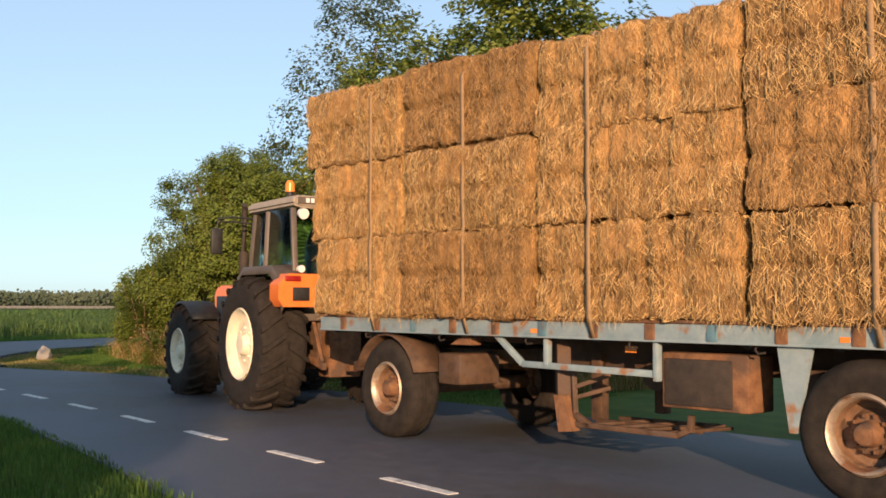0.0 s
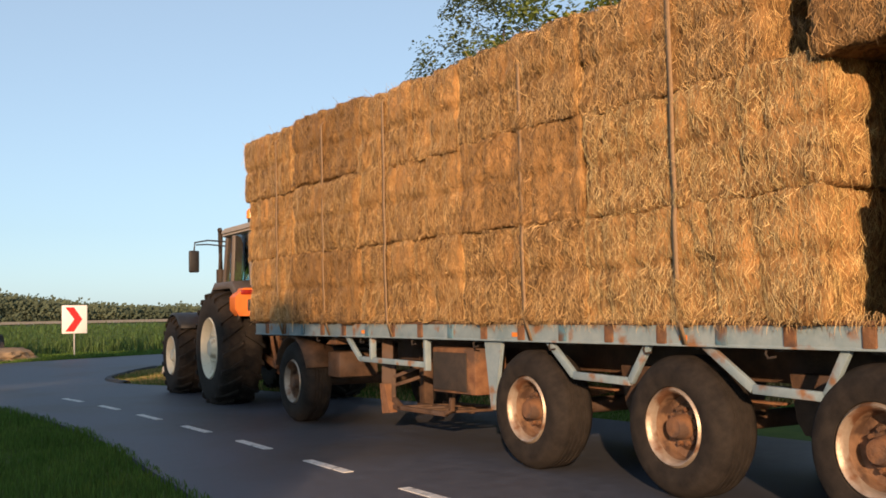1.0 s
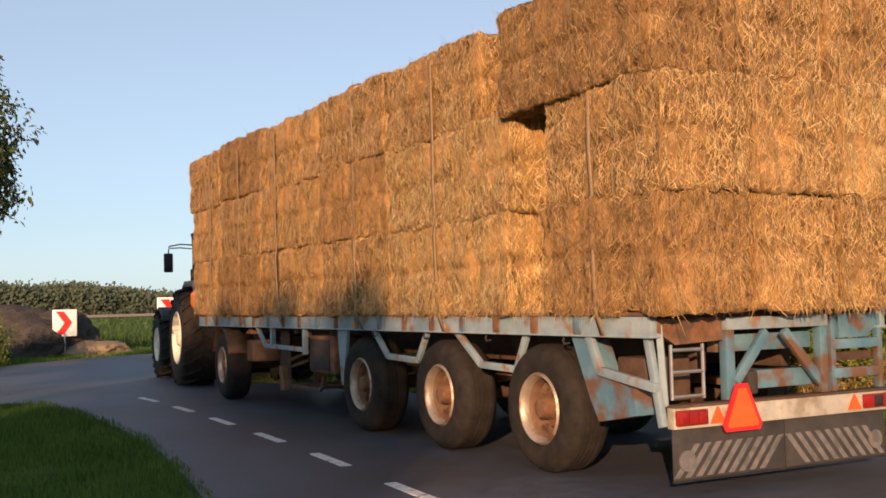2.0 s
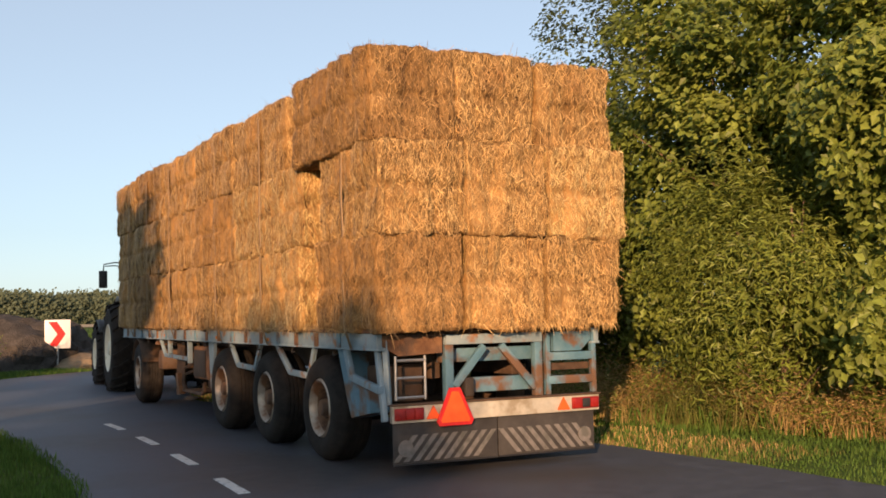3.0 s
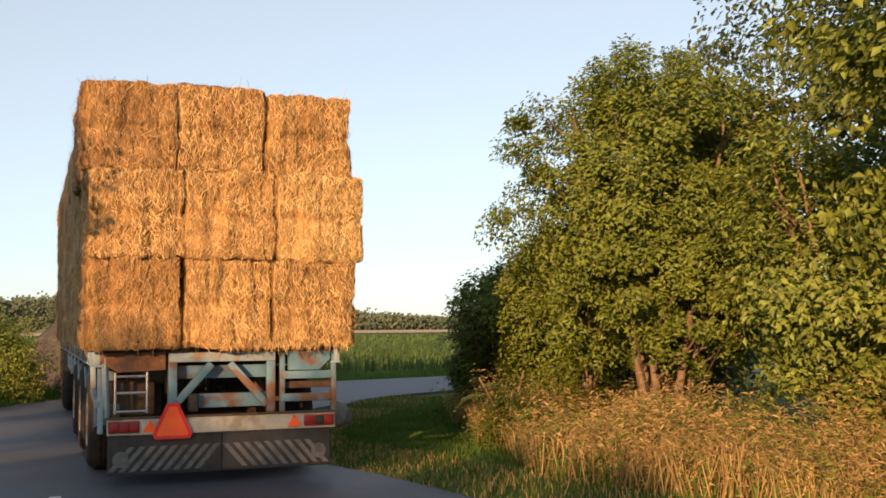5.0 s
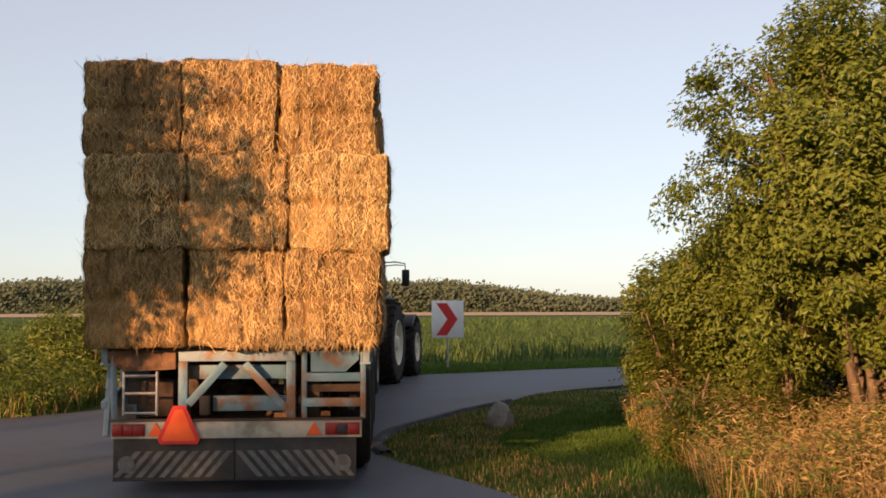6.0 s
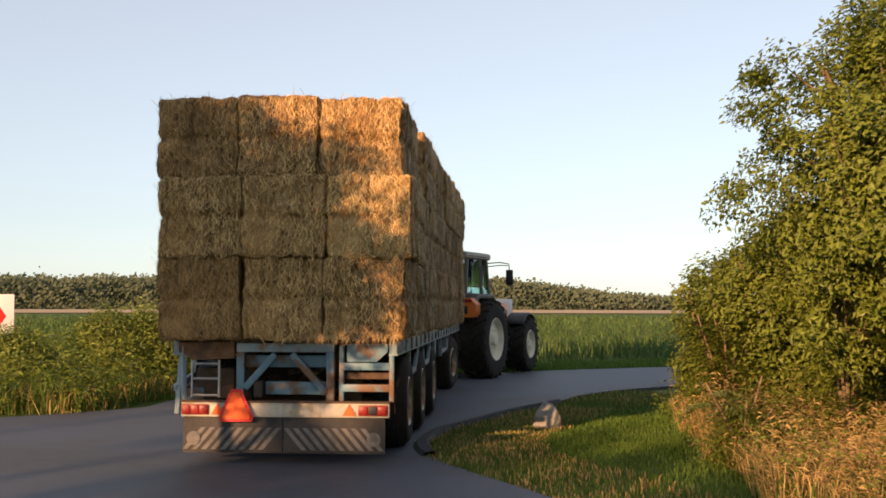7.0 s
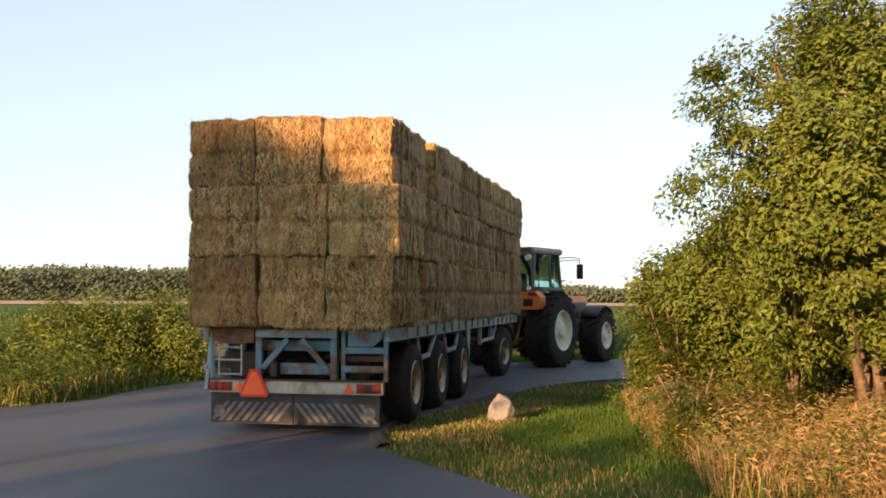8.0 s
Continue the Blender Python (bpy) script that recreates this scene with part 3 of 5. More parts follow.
    for q in range(2):
        part("carrier_hook", bar(bmesh.new(), (7.80, 0.98, 0.60 + 0.1 * q), (7.52, 0.8, 0.70 + 0.12 * q), 0.04, 0.04), M_BROWN, carrier)
    for q in range(3):
        part("carrier_rail", bar(bmesh.new(), (7.80, 1.0 - 0.34 * q, 0.36), (6.62, 1.0 - 0.34 * q, 0.36 + 0.01 * q), 0.05, 0.05), M_BROWN, carrier)
    for q in range(4):
        part("carrier_rung", bar(bmesh.new(), (7.55 - 0.28 * q, 1.0, 0.375), (7.40 - 0.28 * q, 0.3, 0.375), 0.05, 0.03), M_BROWN, carrier)
    part("carrier_end", bar(bmesh.new(), (6.63, 1.0, 0.36), (6.50, 1.0, 0.42), 0.05, 0.05), M_BROWN, carrier)
    part("carrier_end", bar(bmesh.new(), (6.505, 1.0, 0.40), (6.49, 1.0, 0.54), 0.05, 0.05), M_BROWN, carrier)
    for s in (1, -1):
        part("landing_leg", bar(bmesh.new(), (7.9, s * 0.5, 1.0), (7.9, s * 0.5, 0.35), 0.12, 0.12), M_BROWN, t)
    part("orange_reflector", one_box(7.14, 7.26, 0.905, 0.915, 1.04, 1.10), M_AMBER, t)
    # rear end
    x = -0.32
    bm = one_box(x - 0.05, x + 0.05, -0.54, 0.52, 1.19, 1.285, bevel=0.008)
    part("rear_crossbeam", bm, M_PALE, t, "chalky blue rear cross beam")
    for y in (0.48, -0.5):
        part("rear_post", one_box(x - 0.04, x + 0.04, y - 0.042, y + 0.042, 0.66, 1.19, bevel=0.006), M_BLUE, t)
    part("rear_diagonal", bar(bmesh.new(), (x - 0.02, 0.10, 1.17), (x - 0.02, 0.43, 0.80), 0.05, 0.075), M_BLUE, t)
    part("rear_diagonal", bar(bmesh.new(), (x - 0.02, -0.08, 1.17), (x - 0.02, -0.46, 0.75), 0.05, 0.075), M_BLUE, t)
    part("inner_beam", one_box(x + 0.1, x + 0.2, -0.5, 0.5, 1.02, 1.15, bevel=0.006), M_BLUE, t)
    part("inner_beam", one_box(x + 0.04, x + 0.14, -0.48, 0.22, 0.73, 0.87, bevel=0.008), M_BLUE, t)
    part("coupling", one_box(x - 0.06, x + 0.1, 0.23, 0.33, 0.70, 0.88, bevel=0.02), M_DARK, t)
    for z in (1.04, 0.81):
        part("rear_slat", one_box(x - 0.03, x + 0.03, -1.14, -0.62, z - 0.04, z + 0.04, bevel=0.006), M_BLUE, t)
    part("rear_slat", one_box(x + 0.05, x + 0.1, -1.14, -0.6, 0.9, 0.97, bevel=0.006), M_BROWN, t)
    for y in (-0.62, -1.16):
        part("rear_upright", one_box(x - 0.025, x + 0.035, y - 0.025, y + 0.025, 0.66, 1.27, bevel=0.005), M_BLUE, t)
    part("corner_plate", prism(bmesh.new(), [(-0.68, 1.28), (-1.12, 1.28), (-1.12, 1.2), (-1.0, 1.09), (-0.68, 1.09)], x - 0.03, x + 0.02), M_BLUE, t, "rusty blue corner plate")
    part("corner_plate", prism(bmesh.new(), [(0.55, 1.29), (1.16, 1.29), (1.16, 1.2), (1.0, 1.1), (0.55, 1.12)], x - 0.03, x + 0.02), M_RUST, t, "rusty corner plate")
    bm = bmesh.new()
    for y in (1.02, 0.72):
        tube(bm, [(x, y, 0.70), (x, y, 1.1)], 0.014, 8)
    for z in (0.72, 0.90, 1.06):
        tube(bm, [(x, 1.02, z), (x, 0.72, z)], 0.014, 8)
    part("step_ladder", bm, M_GREY, t, "thin steel step ladder")
    part("rear_upright", bar(bmesh.new(), (x, 1.12, 1.25), (x - 0.02, 1.1, 0.66), 0.05, 0.05), M_PALE, t)
    part("inner_box", one_box(x + 0.25, x + 0.6, 0.62, 1.05, 0.66, 1.0, bevel=0.02), M_BROWN, t)
    bm = one_box(x - 0.11, x - 0.03, -1.15, 1.1, 0.50, 0.655, bevel=0.008)
    part("bumper_beam", bm, M_CREAMBEAM, t, "off-white rear light beam")
    part("beam_cap", one_box(x - 0.13, x, -1.16, 1.11, 0.655, 0.672, bevel=0.004), M_BROWN, t)
    for y0, y1 in ((0.80, 1.09), (-1.13, -0.82)):
        lamp = part("tail_light", one_box(x - 0.135, x - 0.105, y0, y1, 0.525, 0.635, bevel=0.008), M_RED, t, "red tail light")
        for q in range(3):
            a = y0 + 0.012 + (y1 - y0 - 0.016) * q / 3
            part("lens", one_box(x - 0.147, x - 0.132, a, a + (y1 - y0) / 3 - 0.014, 0.535, 0.625, bevel=0.006), (M_RED, M_RED, M_RED)[q] if y0 > 0 else (M_RED, M_BLACK, M_RED)[q], lamp)
    for y in (0.70, -0.72):
        part("small_triangle", prism(bmesh.new(), [(y - 0.07, 0.525), (y + 0.07, 0.525), (y, 0.645)], x - 0.13, x - 0.112), M_REDORANGE, t, "small red reflector triangle")
    part("slow_vehicle_triangle", prism(bmesh.new(), [(0.49 - 0.19, 0.50), (0.49 - 0.165, 0.455), (0.49 + 0.165, 0.455), (0.49 + 0.19, 0.50), (0.49 + 0.055, 0.80), (0.49 - 0.055, 0.80)], x - 0.155, x - 0.14), M_SIGNRED, t, "red border of the slow vehicle triangle")
    part("triangle_face", prism(bmesh.new(), [(0.49 - 0.15, 0.505), (0.49 - 0.14, 0.485), (0.49 + 0.14, 0.485), (0.49 + 0.15, 0.505), (0.49 + 0.035, 0.765), (0.49 - 0.035, 0.765)], x - 0.162, x - 0.154), M_REDORANGE, t, "bright red-orange triangle face")
    for y0, y1 in ((0.005, 1.09), (-1.1, -0.005)):
        flap = part("mud_flap", one_box(x - 0.075, x - 0.06, y0, y1, 0.13, 0.50, bevel=0.004), M_FLAP, t, "dark rubber flap with worn white diagonal stripes")
        part("flap_edge", one_box(x - 0.085, x - 0.055, y0, y1, 0.118, 0.134), M_BLACK, flap)
        n = 9
        for k in range(n):
            sgn = 1 if y0 > 0 else -1
            c = y0 + 0.06 + (y1 - y0 - 0.16) * (k + 0.5) / n
            d = 0.10 * sgn
            bm = prism(bmesh.new(), [(c + d, 0.15), (c + d + 0.055, 0.15), (c - d + 0.055, 0.385), (c - d, 0.385)], x - 0.079, x - 0.074)
            part("stripe", bm, M_STRIPE, flap)
        yc = y1 - 0.12 if y0 > 0 else y0 + 0.12
        bm = lathe(bmesh.new(), [(0.075, 0.0), (0.075, 0.012), (0.001, 0.014)], 24)
        bmesh.ops.transform(bm, matrix=Matrix.Translation((x - 0.078, yc, 0.27)) @ Matrix.Rotation(radians(90), 4, "Z"), verts=bm.verts)
        part("flap_disc", bm, M_STRIPE, flap)
    # straps over the load
    for xs in (0.2, 2.76, 4.72, 7.36, 9.0, 10.5):
        top = 3.92
        bm = bmesh.new()
        pth = [(1.236, 1.17), (1.30, 1.36), (1.325, 2.1), (1.31, 2.25), (1.325, 2.6), (1.315, 3.0), (1.315, 3.78), (1.2, top + 0.02), (0.8, top + 0.03), (0, top + 0.04), (-0.8, top + 0.03), (-1.2, top + 0.02), (-1.315, 3.78), (-1.315, 3.0), (-1.325, 2.6), (-1.30, 1.36), (-1.24, 1.2)]
        lo, hi = [], []
        for (ya, za), (yb, zb) in zip([pth[0]] + pth, pth):
            lo.append(bm.verts.new((xs - 0.026 + 0.010 * math.sin(zb * 2), yb, zb)))
            hi.append(bm.verts.new((xs + 0.026 + 0.010 * math.sin(zb * 2), yb, zb)))
        for k in range(len(lo) - 1):
            bm.faces.new((lo[k], hi[k], hi[k + 1], lo[k + 1]))
        ob = part("strap", bm, M_STRAP, t, "brown webbing strap over the bales")
        sm = ob.modifiers.new("thick", "SOLIDIFY")
        sm.thickness, sm.offset = 0.006, 0
    for x in AXLES:
        for s in (1, -1):
            TRAILER_WHEELS.append((build_wheel("wheel", 0.54, 0.40, 0.30, M_TYRE, M_RIM, False, t, x, s, 1.20, 0.17), 0.54))


build_trailer()

# ---- the dolly under the trailer's front ----
dolly = thing("trailer_dolly", "rusty brown single-axle dolly with two wheels and drawbar", "dolly")


def build_dolly():
    d = dolly
    part("axle", tube(bmesh.new(), [(0, -0.85, 0.54), (0, 0.85, 0.54)], 0.08, 14), M_BROWN, d)
    bm = one_box(-0.9, 0.9, -0.5, 0.5, 0.82, 0.98, bevel=0.02)
    box(bm, -1.0, -0.62, 0.4, 0.95, 0.62, 0.95, bevel=0.03)
    part("turntable_frame", bm, M_BROWN, d, "dusty brown turntable frame")
    bm = bmesh.new()
    lathe(bm, [(0.5, 0.0), (0.52, 0.04), (0.5, 0.08), (0.001, 0.08)], 32)
    bmesh.ops.transform(bm, matrix=Matrix.Translation((0, 0, 0.98)) @ Matrix.Rotation(radians(90), 4, "X"), verts=bm.verts)
    part("turntable", bm, M_DARK, d)
    bm = bmesh.new()
    bar(bm, (0.8, 0.45, 0.85), (2.35, 0.06, 0.62), 0.09, 0.14)
    bar(bm, (0.8, -0.45, 0.85), (2.35, -0.06, 0.62), 0.09, 0.14)
    bar(bm, (2.25, 0, 0.62), (2.65, 0, 0.58), 0.1, 0.08)
    part("drawbar", bm, M_RUST, d, "rusty drawbar")
    for s in (1, -1):
        bm = bmesh.new()
        n = 10
        ring = []
        for k in range(n + 1):
            a = radians(20 + 140 * k / n)
            ring.append([bm.verts.new(((0.6) * math.cos(a), s * yy, 0.54 + 0.6 * math.sin(a))) for yy in (0.78, 1.22)])
        for a, b in zip(ring, ring[1:]):
            bm.faces.new((a[0], a[1], b[1], b[0]))
        ob = part("mudguard", bm, M_BROWN, d)
        sm = ob.modifiers.new("thick", "SOLIDIFY")
        sm.thickness = 0.012
        bm = bmesh.new()
        for q in range(4):
            bar(bm, (-0.6 + 0.1 * q, s * 0.62, 0.76 - 0.02 * q), (0.6 - 0.1 * q, s * 0.62, 0.76 - 0.02 * q), 0.09, 0.018, 0.002)
        part("leaf_spring", bm, M_RUST, d)
        TRAILER_WHEELS.append((build_wheel("wheel", 0.54, 0.38, 0.29, M_TYRE, M_RIM, False, d, 0, s, 1.20, 0.15), 0.54))


build_dolly()


def trailer_fittings():
    t = trailer
    for k, (ya, sag) in enumerate(((0.3, 0.10), (0.12, 0.14), (-0.1, 0.08))):
        pts = [(8.4 - 0.9 * i, ya + 0.05 * math.sin(i), 0.99 - sag * abs(math.sin(i * 1.1))) for i in range(9)]
        part("air_line", tube(bmesh.new(), pts, 0.012, 6), M_BLACK, t)
    for x in (4.1, 2.3):
        part("brake_chamber", tube(bmesh.new(), [(x, 0.3, 0.62), (x + 0.2, 0.3, 0.62)], [0.09, 0.08], 14), M_DARK, t)
    part("air_tank", tube(bmesh.new(), [(7.2, -0.2, 0.82), (7.2, 0.55, 0.82)], 0.14, 18), M_BROWN, t, "brown air tank")
    for s in (1, -1):
        for x in (8.1, 5.0, 2.8):
            part("side_reflector", one_box(x - 0.04, x + 0.04, s * 1.222 - 0.004, s * 1.222 + 0.004, 1.20, 1.24), M_AMBER, t)
        part("wheel_chock", prism(bmesh.new(), [(9.1, 1.05), (9.4, 1.05), (9.1, 1.2)], s * 0.95, s * 1.1, "Y"), M_RUST, t)
    part("front_headboard", one_box(11.52, 11.58, -1.19, 1.19, 1.16, 1.30, bevel=0.008), M_BLUE, t, "low blue front board")


trailer_fittings()

# ---- the tractor: origin on the ground under its rear axle, x forward ----
tractor = thing("tractor", "orange farm tractor with brown cab and huge cream-rimmed wheels", "tractor")
TRACTOR_WHEELS = []


def build_tractor():
    t = tractor
    part("transmission", one_box(-0.5, 1.6, -0.32, 0.32, 0.55, 1.25, bevel=0.06), M_BROWN, t)
    part("rear_axle", tube(bmesh.new(), [(0, -0.75, 0.9), (0, 0.75, 0.9)], 0.16, 16), M_BROWN, t)
    part("front_axle", tube(bmesh.new(), [(2.84, -0.75, 0.7), (2.84, 0.75, 0.7)], 0.11, 14), M_DARK, t)
    part("engine_block", one_box(1.4, 3.4, -0.3, 0.3, 0.6, 1.2, bevel=0.05), M_DARK, t)
    # bonnet
    bm = prism(bmesh.new(), [(-0.38, 1.2), (-0.40, 1.62), (-0.33, 1.76), (0.33, 1.76), (0.40, 1.62), (0.38, 1.2)], 1.1, 3.45)
    bmesh.ops.bevel(bm, geom=bm.edges[:], offset=0.03, segments=2, affect="EDGES")
    part("bonnet", bm, M_ORANGE, t, "orange bonnet")
    for s in (1, -1):
        part("bonnet_grille", one_box(1.25, 3.3, s * 0.402 - 0.006, s * 0.402 + 0.006, 1.24, 1.58, bevel=0.003), M_BLACK, t)
    part("nose_weight", one_box(3.5, 3.85, -0.4, 0.4, 0.75, 1.15, bevel=0.05), M_DARK, t)
    # cab: floor block, posts, roof, panes
    part("cab_base", one_box(-0.62, 1.1, -0.62, 0.62, 1.22, 1.56, bevel=0.04), M_CAB, t)
    zb, zt = 1.55, 2.78
    corners = {"rear": (-0.72, 0.74, -0.50, 0.70), "mid": (0.28, 0.78, 0.25, 0.74), "front": (1.08, 0.70, 0.92, 0.66)}
    for s in (1, -1):
        for key, (xb, yb, xt, yt) in corners.items():
            part("cab_post", bar(bmesh.new(), (xb, s * yb, zb), (xt, s * yt, zt), 0.08, 0.08, 0.015), M_CAB, t)
        for (xb0, yb0, xt0, yt0), (xb1, yb1, xt1, yt1) in ((corners["rear"], corners["mid"]), (corners["mid"], corners["front"])):
            bm = bmesh.new()
            bm.faces.new([bm.verts.new(p) for p in ((xb0, s * yb0, zb), (xb1, s * yb1, zb), (xt1, s * yt1, zt), (xt0, s * yt0, zt))])
            pane = part("side_window", bm, M_GLASS, t, "greenish tinted side window")
            sm = pane.modifiers.new("thick", "SOLIDIFY")
            sm.thickness = 0.006
        part("window_sill", bar(bmesh.new(), (-0.72, s * 0.75, zb), (1.08, s * 0.72, zb), 0.07, 0.08, 0.01), M_CAB, t)
    for x0, x1, nm in ((-0.72, -0.50, "rear_window"), (1.08, 0.92, "windscreen")):
        bm = bmesh.new()
        bm.faces.new([bm.verts.new(p) for p in ((x0, -0.7, zb), (x0, 0.7, zb), (x1, 0.66, zt), (x1, -0.66, zt))])
        pane = part(nm, bm, M_GLASS, t, "greenish tinted glass")
        sm = pane.modifiers.new("thick", "SOLIDIFY")
        sm.thickness = 0.006
    bm = prism(bmesh.new(), [(-0.66, 2.78), (-1.0 + 0.25, 2.83), (-0.72, 2.95), (0.72, 2.95), (0.75, 2.83), (0.66, 2.78)], -0.62, 1.1)
    bmesh.ops.bevel(bm, geom=bm.edges[:], offset=0.03, segments=2, affect="EDGES")
    roof = part("cab_roof", bm, M_ROOF, t, "dusty cream cab roof")
    part("roof_band", one_box(-0.64, -0.615, -0.68, 0.68, 2.83, 2.93, bevel=0.004), M_CAB, roof)
    bm = bmesh.new()
    for q in range(7):
        box(bm, -0.652, -0.641, 0.52 - q * 0.075, 0.57 - q * 0.075, 2.85, 2.91)
    part("roof_emblem", bm, M_WHITE, roof, "white lettering bars on the roof band")
    # inside
    bm = one_box(-0.25, 0.25, -0.26, 0.26, 1.56, 1.75, bevel=0.05)
    box(bm, -0.32, -0.18, -0.25, 0.25, 1.72, 2.3, bevel=0.05)
    part("driver_seat", bm, M_BLACK, t, "black driver seat")
    bm = tube(bmesh.new(), [(0.62 + 0.05 * math.cos(a), 0.19 * math.cos(a), 1.98 + 0.19 * math.sin(a)) for a in [2 * math.pi * k / 20 for k in range(21)]], 0.014, 8, cap=False)
    tube(bm, [(0.9, 0, 1.6), (0.62, 0, 1.98)], 0.03, 8)
    part("steering_wheel", bm, M_BLACK, t)
    part("dashboard", one_box(0.78, 1.02, -0.35, 0.35, 1.56, 1.9, bevel=0.04), M_BLACK, t)
    # rear fenders with orange light panels
    for s in (1, -1):
        bm = bmesh.new()
        prof = [(-0.98, 1.45), (-0.86, 1.78), (-0.55, 1.98), (0.45, 1.98), (0.86, 1.72), (1.02, 1.30)]
        ring = [[bm.verts.new((px, s * yy, pz - zz)) for yy, zz in ((0.6, 0.0), (1.02, 0.02), (1.05, 0.12))] for px, pz in prof]
        for a, b in zip(ring, ring[1:]):
            for j in range(2):
                bm.faces.new((a[j], a[j + 1], b[j + 1], b[j]))
        ob = part("rear_fender", bm, M_CAB, t, "dark brown rear fender")
        sm = ob.modifiers.new("thick", "SOLIDIFY")
        sm.thickness = 0.025
        pan = part("light_panel", prism(bmesh.new(), [(s * 0.5, 1.42), (s * 1.05, 1.42), (s * 1.12, 1.52), (s * 1.12, 1.72), (s * 0.98, 1.86), (s * 0.5, 1.86)], -1.02, -0.72), M_ORANGE, t, "orange rear panel with lights")
        part("number_recess", one_box(-1.035, -1.018, s * 0.80 - 0.12, s * 0.80 + 0.12, 1.50, 1.68, bevel=0.004), M_BLACK, pan)
        part("tail_light", one_box(-1.045, -1.015, s * 0.92 - 0.11, s * 0.92 + 0.11, 1.76, 1.83, bevel=0.006), M_RED, pan, "red tail light")
        part("work_light", tube(bmesh.new(), [(-0.78, s * 0.66, 2.68), (-0.68, s * 0.66, 2.70)], [0.075, 0.06], 16), M_WHITE, t, "round white work light")
        part("lower_work_light", tube(bmesh.new(), [(-0.86, s * 0.72, 1.93), (-0.78, s * 0.72, 1.93)], [0.05, 0.045], 14), M_WHITE, t)
        bm = bmesh.new()
        arc = []
        for q in range(9):
            a = radians(48 + 92 * q / 8)
            arc.append([bm.verts.new((2.84 + rr * math.cos(a), s * yy, 0.70 + rr * math.sin(a))) for yy, rr in ((0.72, 0.80), (1.16, 0.80), (1.19, 0.76))])
        for ra, rb in zip(arc, arc[1:]):
            for q in range(2):
                bm.faces.new((ra[q], ra[q + 1], rb[q + 1], rb[q]))
        ob = part("front_fender", bm, M_BLACK, t, "black front mudguard close over the tyre")
        sm = ob.modifiers.new("thick", "SOLIDIFY")
        sm.thickness = 0.015
        # mirror on its arm
        bm = tube(bmesh.new(), [(0.98, s * 0.68, 2.72), (1.02, s * 1.0, 2.74), (1.03, s * 1.22, 2.70), (1.03, s * 1.24, 2.5)], 0.014, 8)
        tube(bm, [(0.98, s * 0.68, 2.64), (1.02, s * 1.0, 2.67), (1.03, s * 1.2, 2.66)], 0.012, 8)
        part("mirror_arm", bm, M_BLACK, t)
        part("mirror", one_box(0.99, 1.05, s * 1.24 - 0.09, s * 1.24 + 0.09, 2.18, 2.56, bevel=0.025), M_BLACK, t, "black wing mirror")
        part("cab_step", one_box(0.9, 1.3, s * 0.66 - 0.15, s * 0.66 + 0.15, 0.6, 1.1, bevel=0.03), M_DARK, t)
    # exhaust, beacon
    bm = tube(bmesh.new(), [(1.42, 0.66, 1.3), (1.42, 0.66, 1.7), (1.42, 0.66, 2.25)], 0.075, 14)
    stack = part("exhaust_stack", bm, M_DARK, t, "dark upright exhaust stack")
    part("exhaust_pipe", tube(bmesh.new(), [(1.42, 0.66, 2.25), (1.42, 0.66, 2.78), (1.39, 0.67, 2.90), (1.32, 0.70, 2.96)], 0.042, 12), M_DARK, stack)
    bm = tube(bmesh.new(), [(-0.12, 0.58, 2.94), (-0.12, 0.58, 3.04)], 0.05, 12)
    part("beacon_base", bm, M_BLACK, t)
    part("beacon", tube(bmesh.new(), [(-0.12, 0.58, 3.04), (-0.12, 0.58, 3.16), (-0.12, 0.58, 3.20)], [0.07, 0.066, 0.035], 14), M_AMBER, t, "orange warning beacon")
    part("aerial", tube(bmesh.new(), [(-0.3, 0.3, 2.94), (-0.3, 0.28, 3.3)], 0.006, 6), M_BLACK, t)
    # hitch
    bm = bmesh.new()
    for s in (1, -1):
        bar(bm, (-0.3, s * 0.42, 0.75), (-1.05, s * 0.46, 0.62), 0.06, 0.09)
        bar(bm, (-0.55, s * 0.4, 1.2), (-0.95, s * 0.45, 0.68), 0.05, 0.05)
    box(bm, -0.75, -0.4, -0.25, 0.25, 0.45, 1.1, bevel=0.03)
    part("hitch_frame", bm, M_RUST, t, "rusty rear hitch frame")
    for s in (1, -1):
        TRACTOR_WHEELS.append((build_wheel("rear_wheel", 0.90, 0.66, 0.50, M_TYRE, M_CREAM, True, t, 0, s, 1.27, 0.12, 8), 0.92))
        TRACTOR_WHEELS.append((build_wheel("front_wheel", 0.70, 0.56, 0.36, M_TYRE, M_CREAM, True, t, 2.84, s, 1.22, 0.10, 8), 0.72))


build_tractor()

